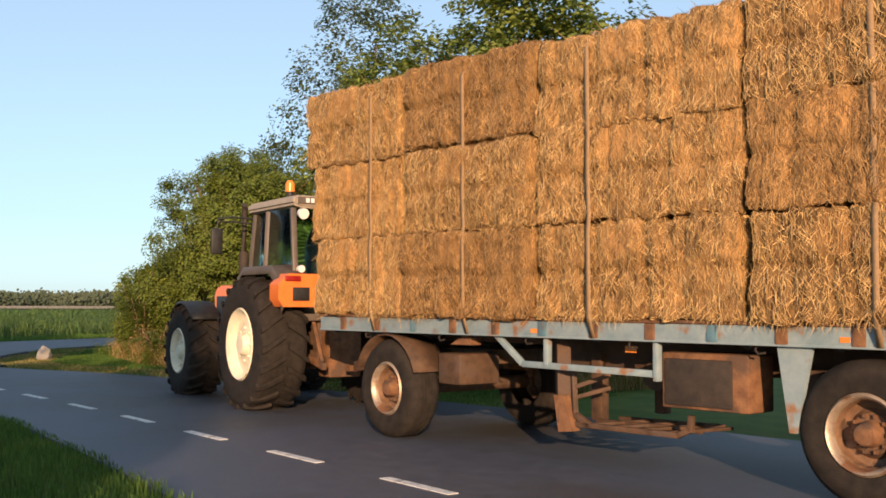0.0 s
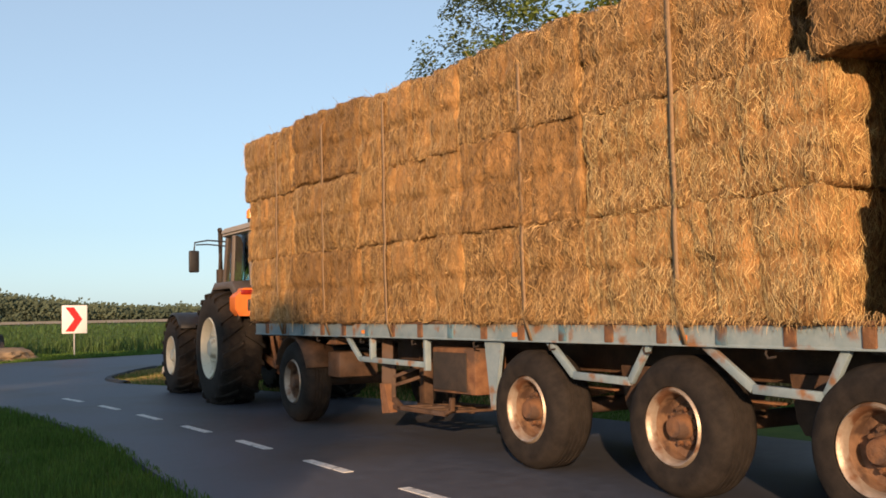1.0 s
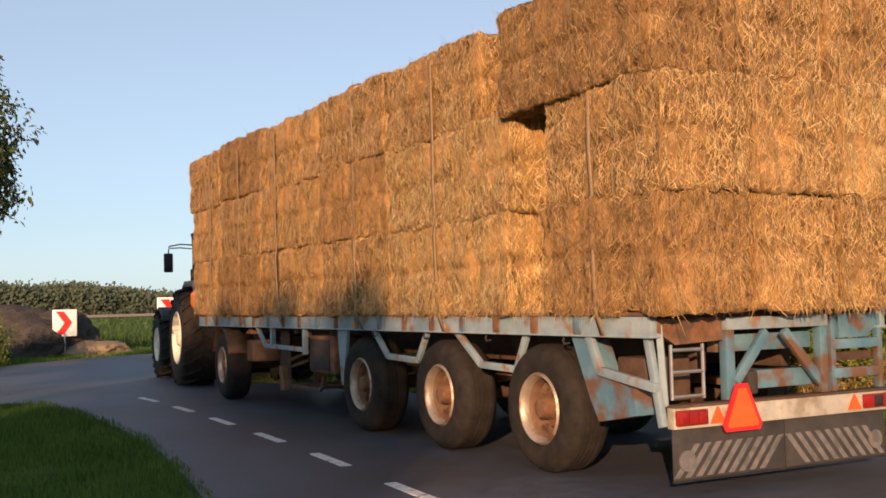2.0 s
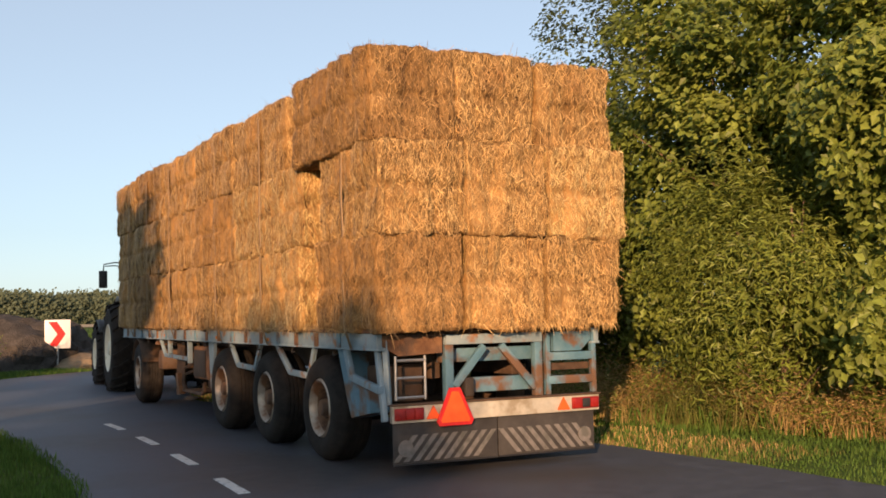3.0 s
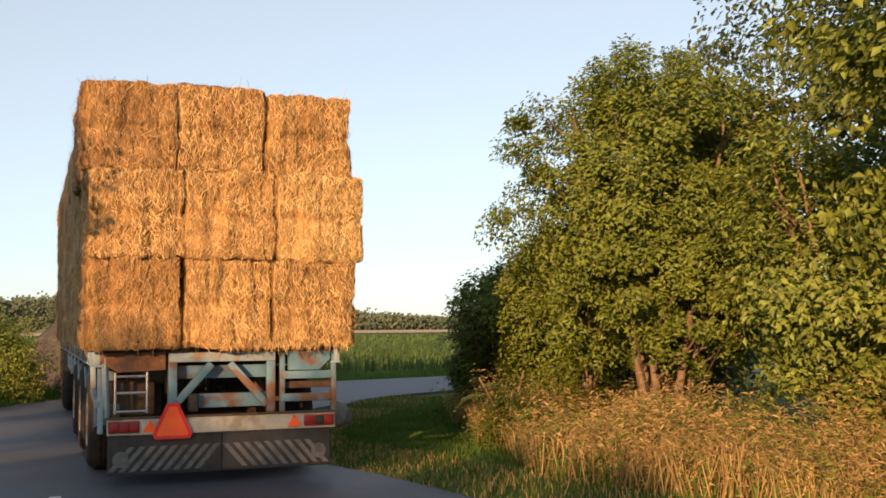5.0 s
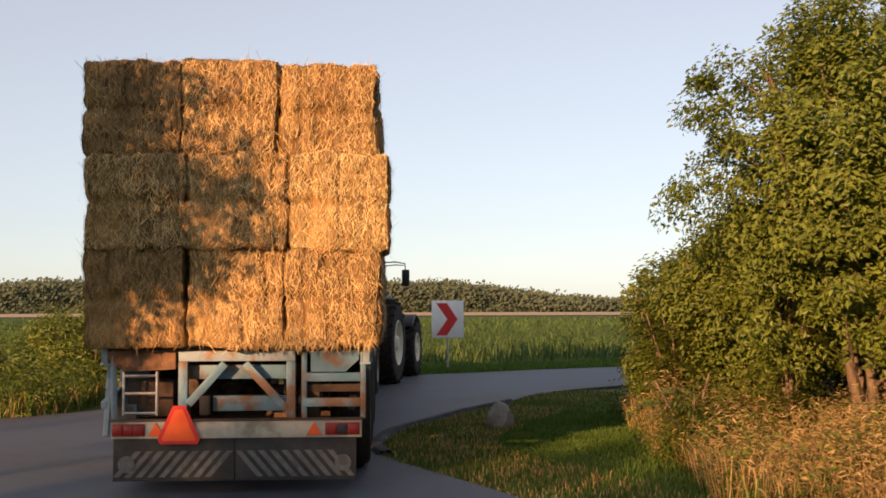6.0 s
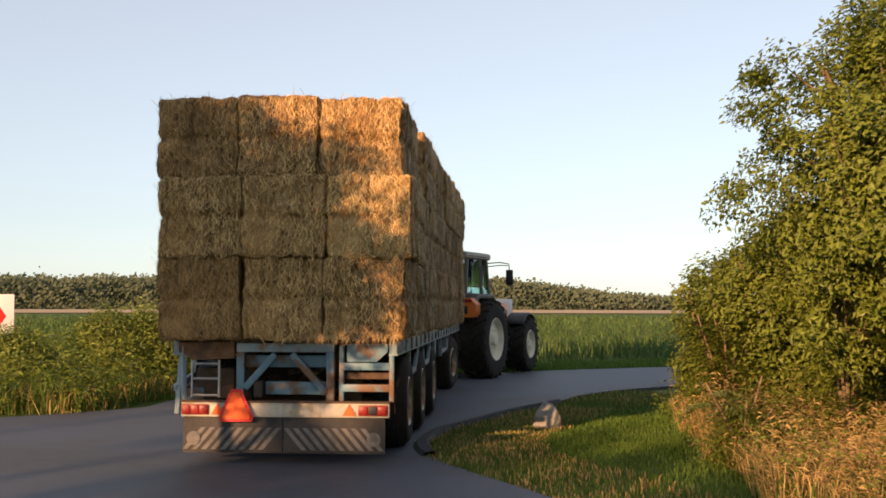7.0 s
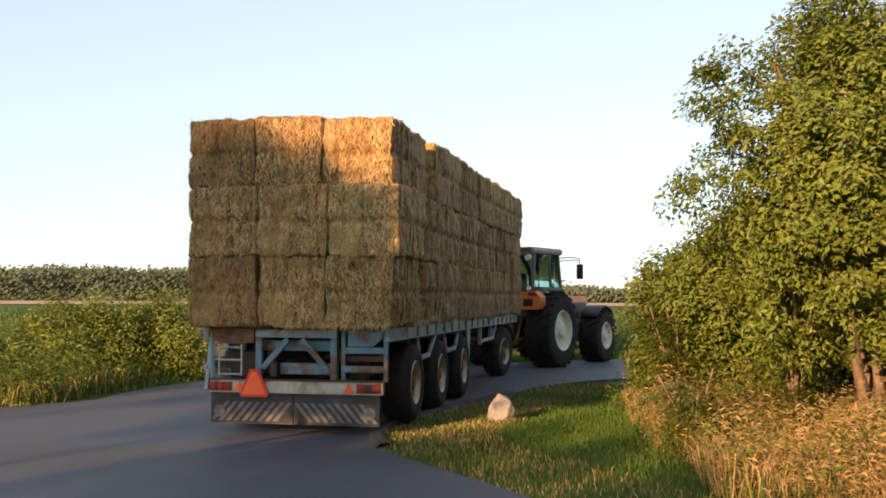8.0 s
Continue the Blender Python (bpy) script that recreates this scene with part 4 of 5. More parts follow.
# ---- straw bales ----
def bale_skin(c, seed, half):
    """Where a point of the plain box lies on the pressed bale: rounded edges, two pillows a side, flake creases, lumps."""
    off = Vector((seed * 3.7, seed * 1.3, 0))
    q = [abs(c[a]) / half[a] for a in range(3)]
    r = 0.052 + 0.03 * noise.noise(c * 1.7 + off)
    inner = Vector([math.copysign(max(0, half[a] - r), c[a]) if abs(c[a]) > half[a] - r else c[a] for a in range(3)])
    d = c - inner
    p = inner + d.normalized() * min(d.length, r) if d.length > 1e-6 else c.copy()
    n = 0.040 * noise.noise(c * 2.3 + off) + 0.022 * noise.noise(c * 8.0 + off) + 0.014 * noise.noise(c * 21 + off)
    if q[0] < 0.98:
        along, flake = c.x, 0.026 * noise.noise((c.x * 8 + off.x, seed, c.z * 0.8))
    else:
        along, flake = c.y, 0.034 * noise.noise((c.y * 8 + off.x, seed, c.z * 0.8))
    # grooves between the pressed flakes
    flake -= 0.034 * math.exp(-(noise.noise((along * 4.2 + off.x, seed * 1.7, c.z * 0.35)) / 0.09) ** 2)
    wave = c.z + 0.03 * noise.noise((c.x * 2.5, c.y * 2.5, seed))
    mid = -0.036 * math.exp(-(wave / 0.035) ** 2) if q[2] < 0.9 else 0
    out = Vector([c[a] / half[a] if q[a] > 0.9 else 0 for a in range(3)])
    if out.length > 0:
        p += out.normalized() * (n + flake + mid)
    return p


def bale_body(seed, L, Wd, Hh):
    bm = bmesh.new()
    n = (46, 30, 22)
    dims = (L, Wd, Hh)
    for axis in range(3):
        u, v = [a for a in range(3) if a != axis]
        for fix in (-1, 1):
            pts = []
            for j in range(n[v] + 1):
                row = []
                for i in range(n[u] + 1):
                    c = [0, 0, 0]
                    c[axis] = fix * dims[axis] / 2
                    c[u] = (i / n[u] - 0.5) * dims[u]
                    c[v] = (j / n[v] - 0.5) * dims[v]
                    row.append(bm.verts.new(c))
                pts.append(row)
            for j in range(n[v]):
                for i in range(n[u]):
                    bm.faces.new((pts[j][i], pts[j][i + 1], pts[j + 1][i + 1], pts[j + 1][i]))
    bmesh.ops.remove_doubles(bm, verts=bm.verts, dist=1e-4)
    bmesh.ops.recalc_face_normals(bm, faces=bm.faces[:])
    half = Vector((L / 2, Wd / 2, Hh / 2))
    for v in bm.verts:
        v.co = bale_skin(v.co.copy(), seed, half)
    me = bpy.data.meshes.new("bale_body")
    bm.to_mesh(me)
    bm.free()
    # body colour holds painted dark gaps, seen between the loose stalks
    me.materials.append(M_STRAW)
    for p in me.polygons:
        p.use_smooth = True
    return me


def bale_straw(seed, L, Wd, Hh, count, straw_mat):
    """Loose stalks on the skin of a bale: thin strips, most of them lying flat."""
    rnd = random.Random(seed + 100)
    vs, fs = [], []
    half = Vector((L / 2, Wd / 2, Hh / 2))
    areas = [("y", 1, L * Hh * 2.3), ("y", -1, L * Hh * 1.5), ("x", -1, Wd * Hh * 2.2), ("x", 1, Wd * Hh), ("z", 1, L * Wd * 0.7)]
    tot = sum(a[2] for a in areas)
    for _ in range(count):
        k = rnd.uniform(0, tot)
        for axis, sgn, a in areas:
            if k < a:
                break
            k -= a
        if axis == "y":
            c = Vector((rnd.uniform(-0.5, 0.5) * L, sgn * Wd / 2, rnd.uniform(-0.5, 0.5) * Hh))
            nrm = Vector((0, sgn, 0))
            main = Vector((rnd.gauss(0, 0.38), 0, rnd.choice((-1, 1)) * rnd.uniform(0.3, 1)))
        elif axis == "x":
            c = Vector((sgn * L / 2, rnd.uniform(-0.5, 0.5) * Wd, rnd.uniform(-0.5, 0.5) * Hh))
            nrm = Vector((sgn, 0, 0))
            main = Vector((0, rnd.gauss(0, 0.42), rnd.choice((-1, 1)) * rnd.uniform(0.3, 1)))
        else:
            c = Vector((rnd.uniform(-0.5, 0.5) * L, rnd.uniform(-0.5, 0.5) * Wd, Hh / 2))
            nrm = Vector((0, 0, 1))
            main = Vector((rnd.gauss(0, 1), rnd.gauss(0, 1), 0))
        if axis != "z" and abs(c.z) < 0.03 and rnd.random() < 0.6:
            continue
        ln = rnd.uniform(0.025, 0.075) if rnd.random() < 0.8 else rnd.uniform(0.07, 0.14)
        p = bale_skin(c, seed, half)
        tip = bale_skin(c + main.normalized() * ln, seed, half) if rnd.random() < 0.9 else p + main.normalized() * ln + nrm * ln * rnd.uniform(0.2, 0.6)
        lift = nrm * rnd.uniform(0.001, 0.012)
        p, tip = p + lift, tip + lift + nrm * rnd.uniform(-0.006, 0.012)
        d = tip - p
        side = d.cross(nrm)
        if side.length < 1e-5:
            continue
        side = side.normalized() * rnd.uniform(0.0011, 0.0028)
        o = len(vs)
        for a in (p - side, p + side, tip + side * 0.6, tip - side * 0.6):
            vs.append(tuple(a))
        fs.append((o, o + 1, o + 2, o + 3))
    me = bpy.data.meshes.new("bale_stalks")
    me.from_pydata(vs, [], fs)
    me.materials.append(straw_mat)
    return me


BALES = []   # (object, its pose on the trailer)
ROW, WIDE = 0.856, 0.872


def build_bales():
    cols = [(11.84, 9.99), (9.97, 8.03), (8.01, 5.78), (5.76, 3.87), (3.85, 1.40), (0.88, -0.60)]
    rnd = random.Random(11)
    cache = {}
    def meshes(L, variant, straw_mat, wide):
        key = (round(L, 2), variant, straw_mat.name, wide)
        if key not in cache:
            s = len(cache) + 1
            cache[key] = (bale_body(s, L - 0.02, wide + 0.005, ROW + 0.035), bale_straw(s, L - 0.02, wide + 0.005, ROW + 0.035, 12500, straw_mat))
        return cache[key]
    for ci, (x1, x0) in enumerate(cols):
        for row in range(3):
            wide = WIDE
            if ci == 5:
                x0, x1 = ((-0.60, 0.90), (-0.64, 0.82), (-0.58, 1.44))[row]
                wide = (0.865, 0.905, 0.89)[row]
            if ci == 0:
                x1 = (11.58, 11.63, 11.77)[row]
            for j in range(3):
                a, b = x0, x1
                if ci == 4:
                    # the middle bales reach further back than the outer ones
                    a = (((1.40, 1.36, 1.86), (1.06, 1.04, 1.50), (1.40, 1.36, 1.80))[j])[row]
                body, straw = meshes(b - a, (j + row) % 2 if ci < 5 else (j + row) % 3, M_STALK_PALE if (ci == 4 and row < 2) or (ci == 5 and row == 1 and j == 2) else M_STALK_DULL if (ci + 2 * row + j) % 4 == 1 else M_STALK, wide)
                ob = thing("straw_bale", "large square golden straw bale with frayed stalks, strapped on the trailer", "straw bale", "bales on the trailer")
                yy = (1 - j) * (wide - 0.004) + rnd.uniform(-0.022, 0.022)
                if row == 1 and ci == 5:
                    yy -= 0.03
                if row == 2 and ci == 5:
                    yy += 0.03
                m = pose((a + b) / 2 + rnd.uniform(-0.02, 0.02), yy, DECK + (row + 0.5) * (ROW + 0.004) + 0.005 + (rnd.uniform(-0.04, 0.045) if row == 2 else 0), rnd.uniform(-1.2, 1.2), rnd.uniform(-0.9, 0.9), rnd.uniform(-1.0, 1.0))
                hidden = j == 1 and row < 2 and 0 < ci < 4
                for nm, me in (("body", body), ("loose_straw", straw))[:1 if hidden else 2]:
                    o = new(nm, me)
                    o.parent = ob
                    if nm == "loose_straw":
                        o["kind"] = "stuff"
                BALES.append((ob, m))


build_bales()


def straw_fringe():
    """Loose stalks that hang over the trailer's rails and rear edge."""
    rnd = random.Random(8)
    vs, fs = [], []
    for _ in range(5200):
        k = rnd.random()
        if k < 0.42:
            p, n = Vector((rnd.uniform(-0.4, 11.8), 1.27, 1.345)), Vector((0, 1, 0))
        elif k < 0.84:
            p, n = Vector((rnd.uniform(-0.4, 11.8), -1.27, 1.345)), Vector((0, -1, 0))
        else:
            p, n = Vector((-0.58, rnd.uniform(-1.25, 1.25), 1.345)), Vector((-1, 0, 0))
        if noise.noise((p.x * 1.1, p.y * 1.1, 4)) < -0.15:
            continue
        p.z += rnd.uniform(0, 0.06)
        d = Vector((rnd.gauss(0, 0.5), rnd.gauss(0, 0.5), -1)).normalized() * rnd.uniform(0.03, 0.13)
        w = Vector((n.y, n.x, 0)) * rnd.uniform(0.0014, 0.003)
        o = len(vs)
        for q in (p - w, p + w, p + d * 0.5 + n * 0.02 - w, p + d * 0.5 + n * 0.02 + w, p + d + n * 0.012):
            vs.append(tuple(q))
        fs += [(o, o + 1, o + 3, o + 2), (o + 2, o + 3, o + 4)]
    ob = from_lists("straw_fringe", vs, fs, M_STALK)
    ob.parent = trailer
    tagged(ob, "loose straw hanging over the rails", kind="stuff")


straw_fringe()

# ---- trees and plants ----
def leaf_mesh(name, centres, material, rnd, size, per, spread, heart=None, slim=0.27):
    """Leaves in small clumps round the given centres, turned outward and upward as leaves grow."""
    vs, fs = [], []
    for c, r in centres:
        away = (c - heart).normalized() if heart is not None else Vector((0, 0, 1))
        for _ in range(per):
            g = Vector((rnd.gauss(0, 1), rnd.gauss(0, 1), rnd.gauss(0, 0.8)))
            p = c + g * (r * spread * min(1.0, 1.7 / max(g.length, 0.1)))
            n = (away * 0.9 + Vector((0, 0, 0.45)) + Vector((rnd.gauss(0, 0.5), rnd.gauss(0, 0.5), rnd.gauss(0, 0.5)))).normalized()
            d = Vector((rnd.gauss(0, 1), rnd.gauss(0, 1), rnd.gauss(-0.5, 0.7)))
            d = d - n * d.dot(n)
            if d.length < 1e-3:
                continue
            d.normalize()
            side = n.cross(d)
            s = size * rnd.uniform(0.6, 1.35)
            o = len(vs)
            for q in (p, p + d * s * 0.45 + side * s * slim + n * s * 0.07, p + d * s * 0.45 - side * s * slim + n * s * 0.07, p + d * s - n * s * 0.1):
                vs.append(tuple(q))
            fs += [(o, o + 1, o + 3), (o, o + 3, o + 2)]
    me = bpy.data.meshes.new(name)
    me.from_pydata(vs, [], fs)
    me.materials.append(material)
    return me


def build_tree(name, label, x, y, height, radius, seed, leaf_mat, stems=1, crown_from=0.25, leaf=0.11, clumps=220, per=60, lean=0.15, trunk_r=0.12, squash=1.0, spread=0.42, shell=0.55, category="tree", group="", slim=0.27, gap=-0.33):
    rnd = random.Random(seed)
    tree = thing(name, label, category, group, Matrix.Translation((x, y, -0.04)))
    bmt = bmesh.new()
    tips = []
    for k in range(stems):
        a = rnd.uniform(0, 2 * math.pi) if stems > 1 else 0
        ox = 0.22 * math.cos(a) * (stems > 1)
        oy = 0.22 * math.sin(a) * (stems > 1)
        ln = rnd.uniform(0.6, 1.0) * lean * height
        pts, rad = [], []
        for i in range(7):
            s = i / 6
            pts.append((ox + ln * math.cos(a) * s ** 1.3 + 0.08 * noise.noise((s * 3, k, seed)), oy + ln * math.sin(a) * s ** 1.3 + 0.08 * noise.noise((s * 3, k + 9, seed)), s * height * rnd.uniform(0.78, 0.82)))
            rad.append(trunk_r * (1 - 0.85 * s) + 0.008 + (0.05 * trunk_r if i == 0 else 0))
        tube(bmt, pts, rad, 9)
        tips.append(pts)
        for b in range(9):
            s = rnd.uniform(crown_from * 0.8, 0.95)
            i = min(5, int(s * 6))
            base = Vector(pts[i]).lerp(Vector(pts[i + 1]), s * 6 - i)
            aa = rnd.uniform(0, 2 * math.pi)
            L = radius * rnd.uniform(0.4, 0.78) * (1.1 - 0.6 * s)
            e = base + Vector((math.cos(aa) * L, math.sin(aa) * L, L * rnd.uniform(0.3, 0.9)))
            mid = base.lerp(e, 0.5) + Vector((0, 0, -0.06 * L))
            r0 = trunk_r * 0.4 * (1 - 0.7 * s) + 0.006
            tube(bmt, [base, mid, e], [r0, r0 * 0.6, 0.006], 6)
    part("trunk", bmt, M_BARK, tree, "brown rough trunk and limbs", smooth=60)
    cz = height * (crown_from + (1 - crown_from) * 0.5)
    rz = height * (1 - crown_from) * 0.5
    centres = []
    tries = 0
    while len(centres) < clumps and tries < clumps * 40:
        tries += 1
        v = Vector((rnd.uniform(-1, 1), rnd.uniform(-1, 1), rnd.uniform(-1, 1)))
        if v.length > 1 or v.length < shell * rnd.random():
            continue
        dirn = v.normalized()
        lump = 0.80 + 0.42 * noise.noise(dirn * 1.9 + Vector((seed, 0, 0))) + 0.2 * noise.noise(dirn * 4.5 + Vector((0, seed, 0)))
        p = Vector((v.x * radius * lump, v.y * radius * lump, cz + v.z * rz * squash * (0.86 + 0.3 * lump * 0.5)))
        if noise.noise(p * 0.9 + Vector((seed * 2.0, 0, 0))) < gap:
            continue
        centres.append((p, rnd.uniform(0.32, 0.62)))
    crown = new("crown", leaf_mesh("crown", centres, leaf_mat, rnd, leaf, per, spread, Vector((0, 0, cz - 0.2 * rz)), slim))
    crown.parent = tree
    return tree


def build_sumac(x, y, height, radius, seed, stems, fronds):
    """A shrub whose long feathered leaves hang from thin stems."""
    rnd = random.Random(seed)
    bush = thing("sumac_shrub", "light green shrub with long feathered drooping leaves", "shrub", TREES, Matrix.Translation((x, y, -0.04)))
    bmt = bmesh.new()
    vs, fs = [], []
    for k in range(stems):
        a = 2 * math.pi * (k + rnd.random() * 0.6) / stems
        top = height * rnd.uniform(0.55, 0.92)
        out = radius * rnd.uniform(0.3, 0.75)
        pts = [Vector((out * math.cos(a) * q ** 1.4, out * math.sin(a) * q ** 1.4, top * q)) for q in (0, 0.3, 0.65, 1.0)]
        tube(bmt, pts, [0.03, 0.024, 0.017, 0.01], 7)
        for _ in range(fronds):
            q = rnd.uniform(0.06, 1.0)
            i = 0 if q < 0.3 else 1 if q < 0.65 else 2
            lo, hi = ((0, 0.3), (0.3, 0.65), (0.65, 1.0))[i]
            base = pts[i].lerp(pts[i + 1], (q - lo) / (hi - lo))
            b = rnd.uniform(0, 2 * math.pi)
            way = Vector((math.cos(b), math.sin(b), 0))
            side = Vector((-way.y, way.x, 0))
            ln = rnd.uniform(0.34, 0.6)
            rise = rnd.uniform(0.0, 0.6)
            pairs = 9
            for j in range(pairs):
                u = 0.15 + 0.85 * j / (pairs - 1)
                c = base + way * ln * u + Vector((0, 0, ln * (rise * u - 0.75 * u * u)))
                size = 0.15 * math.sin(math.pi * (0.18 + 0.75 * u)) * rnd.uniform(0.85, 1.15)
                for sg in (1, -1):
                    d = (side * sg + way * 0.45 + Vector((0, 0, -0.35 + rnd.gauss(0, 0.1)))).normalized()
                    w = way * 0.017
                    o = len(vs)
                    for v in (c, c + d * size * 0.45 + w, c + d * size, c + d * size * 0.45 - w):
                        vs.append(tuple(v))
                    fs.append((o, o + 1, o + 2, o + 3))
    part("trunk", bmt, M_BARK, bush, "thin brown stems", smooth=60)
    me = bpy.data.meshes.new("crown")
    me.from_pydata(vs, [], fs)
    me.materials.append(M_LEAF_A)
    crown = new("crown", me)
    crown.parent = bush


HEDGE_TOP = 5.1
TREES = "trees along the roadside"
build_tree("roadside_tree", "bushy multi-stemmed yellow-green roadside tree with orange-brown stems", 13.0, 21.4, 5.5, 2.8, 21, M_LEAF_A, 6, 0.16, 0.078, 760, 150, 0.26, 0.06, group=TREES, spread=0.27, slim=0.25)
build_tree("roadside_tree", "tall broad green tree overhanging the verge", 13.6, 15.0, 7.9, 2.8, 22, M_LEAF_B, 2, 0.0, 0.125, 460, 120, 0.12, 0.09, group=TREES, slim=0.34, gap=-0.14)
build_tree("roadside_tree", "tall broad green tree overhanging the verge", 13.2, 11.4, 8.6, 2.8, 23, M_LEAF_B, 2, 0.0, 0.125, 420, 120, 0.12, 0.09, group=TREES, slim=0.34, gap=-0.14)
build_tree("roadside_shrub", "yellow-green leafy shrub beside the bend", 12.3, 23.6, 2.9, 1.35, 34, M_LEAF_A, 5, 0.12, 0.072, 300, 140, 0.25, 0.04, group=TREES, spread=0.32)
build_tree("roadside_shrub", "grey-green narrow-leaved shrub at the verge", 12.3, 13.4, 3.5, 1.75, 37, M_LEAF_B, 5, 0.0, 0.105, 260, 90, 0.25, 0.03, group=TREES, slim=0.14, spread=0.6)
build_tree("roadside_shrub", "dense green roadside shrub beside the reeds", 13.5, 18.2, 4.3, 1.8, 24, M_LEAF_B, 5, 0.04, 0.09, 320, 95, 0.2, 0.05, group=TREES)
build_tree("tall_tree", "tall slender airy tree rising above the roadside bushes", 16.2, 20.6, 10.6, 2.5, 25, M_LEAF_C, 1, 0.12, 0.12, 380, 60, 0.05, 0.12, spread=0.45, shell=0.3, group=TREES, gap=-0.12)
build_tree("roadside_tree", "grey-green airy tree behind the hedge", 16.6, 26.2, 6.6, 1.9, 26, M_LEAF_C, 2, 0.15, 0.12, 300, 56, 0.1, 0.08, group=TREES)
build_tree("roadside_tree", "grey-green airy tree behind the hedge", 17.4, 17.4, 7.2, 2.2, 27, M_LEAF_C, 2, 0.08, 0.12, 280, 56, 0.1, 0.08, group=TREES)
build_tree("roadside_shrub", "low dark green shrub in shade beside the verge", 15.2, 27.8, 2.8, 1.5, 28, M_LEAF_C, 4, 0.0, 0.12, 260, 60, 0.2, 0.04, group=TREES)
build_tree("roadside_shrub", "low dark green shrub in shade beside the verge", 15.2, 24.4, 4.0, 1.9, 29, M_LEAF_C, 4, 0.0, 0.12, 300, 60, 0.2, 0.05, group=TREES)
build_tree("far_shrub", "rounded green bushes beyond the bend", 17.8, 30.4, 4.2, 2.0, 30, M_LEAF_A, 4, 0.0, 0.14, 300, 60, 0.2, 0.06, group=TREES)
build_tree("far_shrub", "rounded green bushes beyond the bend", 20.6, 31.2, 4.8, 2.2, 31, M_LEAF_B, 4, 0.0, 0.14, 300, 60, 0.2, 0.06, group=TREES)
build_tree("left_tree", "dark tree across the road with drooping crown", 0.9, 17.2, 5.3, 2.2, 32, M_LEAF_C, 1, 0.40, 0.10, 520, 90, 0.04, 0.09, group=TREES, spread=0.36)
build_tree("roadside_shrub", "low leafy shrub at the tip of the tree row", 11.8, 24.4, 2.4, 0.85, 35, M_LEAF_A, 5, 0.0, 0.075, 240, 130, 0.25, 0.03, group=TREES, spread=0.3)
build_sumac(11.35, 23.5, 2.2, 0.75, 51, 11, 40)
build_sumac(12.1, 21.9, 3.4, 1.0, 52, 8, 34)
build_sumac(10.6, 21.4, 1.1, 0.6, 53, 6, 20)
# leafy bushes on the far bank beyond the side lane
for k, (bx, by, bh, br) in enumerate(((4.3, 33.4, 1.75, 0.9), (3.2, 32.9, 1.85, 0.85), (2.2, 32.4, 1.55, 0.8), (0.6, 31.9, 1.2, 0.8), (-2.2, 31.4, 1.05, 0.8))):
    build_tree("bank_bush", "dense green leafy bush on the weedy bank", bx, by, bh, br, 80 + k, M_LEAF_B, 5, 0.0, 0.085, 170, 100, 0.12, 0.02, group=TREES, category="bush", slim=0.2)
# trees behind the viewer, whose evening shade lies on the road
for k, (cc, ss, hh, rr) in enumerate(((-2.9, -12.5, 5.6, 1.5), (-5.6, -13.2, 7.5, 1.7), (-8.0, -12.6, 7.6, 1.7), (-11.75, -9.6, 11.0, 2.3), (-14.5, -8.4, 11.6, 2.3))):
    sx = ss * math.sin(radians(40)) + cc * math.cos(radians(40))
    sy = ss * math.cos(radians(40)) - cc * math.sin(radians(40))
    build_tree("hedge_tree", "dense green tree of the hedge row along the field", sx, sy, hh, rr, 40 + k, M_LEAF_B, 2, 0.0 if hh < 8 else 0.6, 0.17, 400, 38, 0.05, 0.1, group=TREES)

# a low hedge of shrubs behind the viewer, whose shade reaches the wheels of the passing load
for k in range(5):
    cc, ss = -9.7 + 1.5 * k, -7.2 + 0.5 * math.sin(k * 2.1)
    sx = ss * math.sin(radians(40)) + cc * math.cos(radians(40))
    sy = ss * math.cos(radians(40)) - cc * math.sin(radians(40))
    build_tree("hedge_shrub", "dense green shrub of the low hedge along the field", sx, sy, HEDGE_TOP - 0.22 * cc + (0.3 if k else -0.5), 1.3, 60 + k, M_LEAF_B, 3, 0.0, 0.15, 300, 46, 0.08, 0.06, group=TREES, category="shrub")


def tufts(name, label, category, material, spots, rnd, hgt, width, bend=0.35, per=1):
    """Upright bent blades at the given spots, each a tapered bent strip."""
    vs, fs = [], []
    for x, y, k in spots:
        for _ in range(per):
            a = rnd.uniform(0, 2 * math.pi)
            h = hgt * k * rnd.uniform(0.55, 1.15)
            w = width * rnd.uniform(0.7, 1.3)
            bx, by = math.cos(a) * bend * h * rnd.random(), math.sin(a) * bend * h * rnd.random()
            b = rnd.uniform(0, math.pi)
            sx, sy = math.cos(b) * w, math.sin(b) * w
            px, py = x + rnd.uniform(-0.04, 0.04), y + rnd.uniform(-0.04, 0.04)
            o = len(vs)
            for s, ww in ((0, 1.0), (0.6, 0.75)):
                q = s * s
                vs.append((px + bx * q - sx * ww, py + by * q - sy * ww, -0.04 + h * s))
                vs.append((px + bx * q + sx * ww, py + by * q + sy * ww, -0.04 + h * s))
            vs.append((px + bx, py + by, -0.04 + h * (1 - 0.25 * bend)))
            fs += [(o, o + 1, o + 3, o + 2), (o + 2, o + 3, o + 4)]
    ob = from_lists(name, vs, fs, material)
    return tagged(ob, label, category, kind="stuff")


LEFT_EDGE, RIGHT_EDGE = curve_points(ROAD_LEFT, 12), curve_points(ROAD_RIGHT, 12)


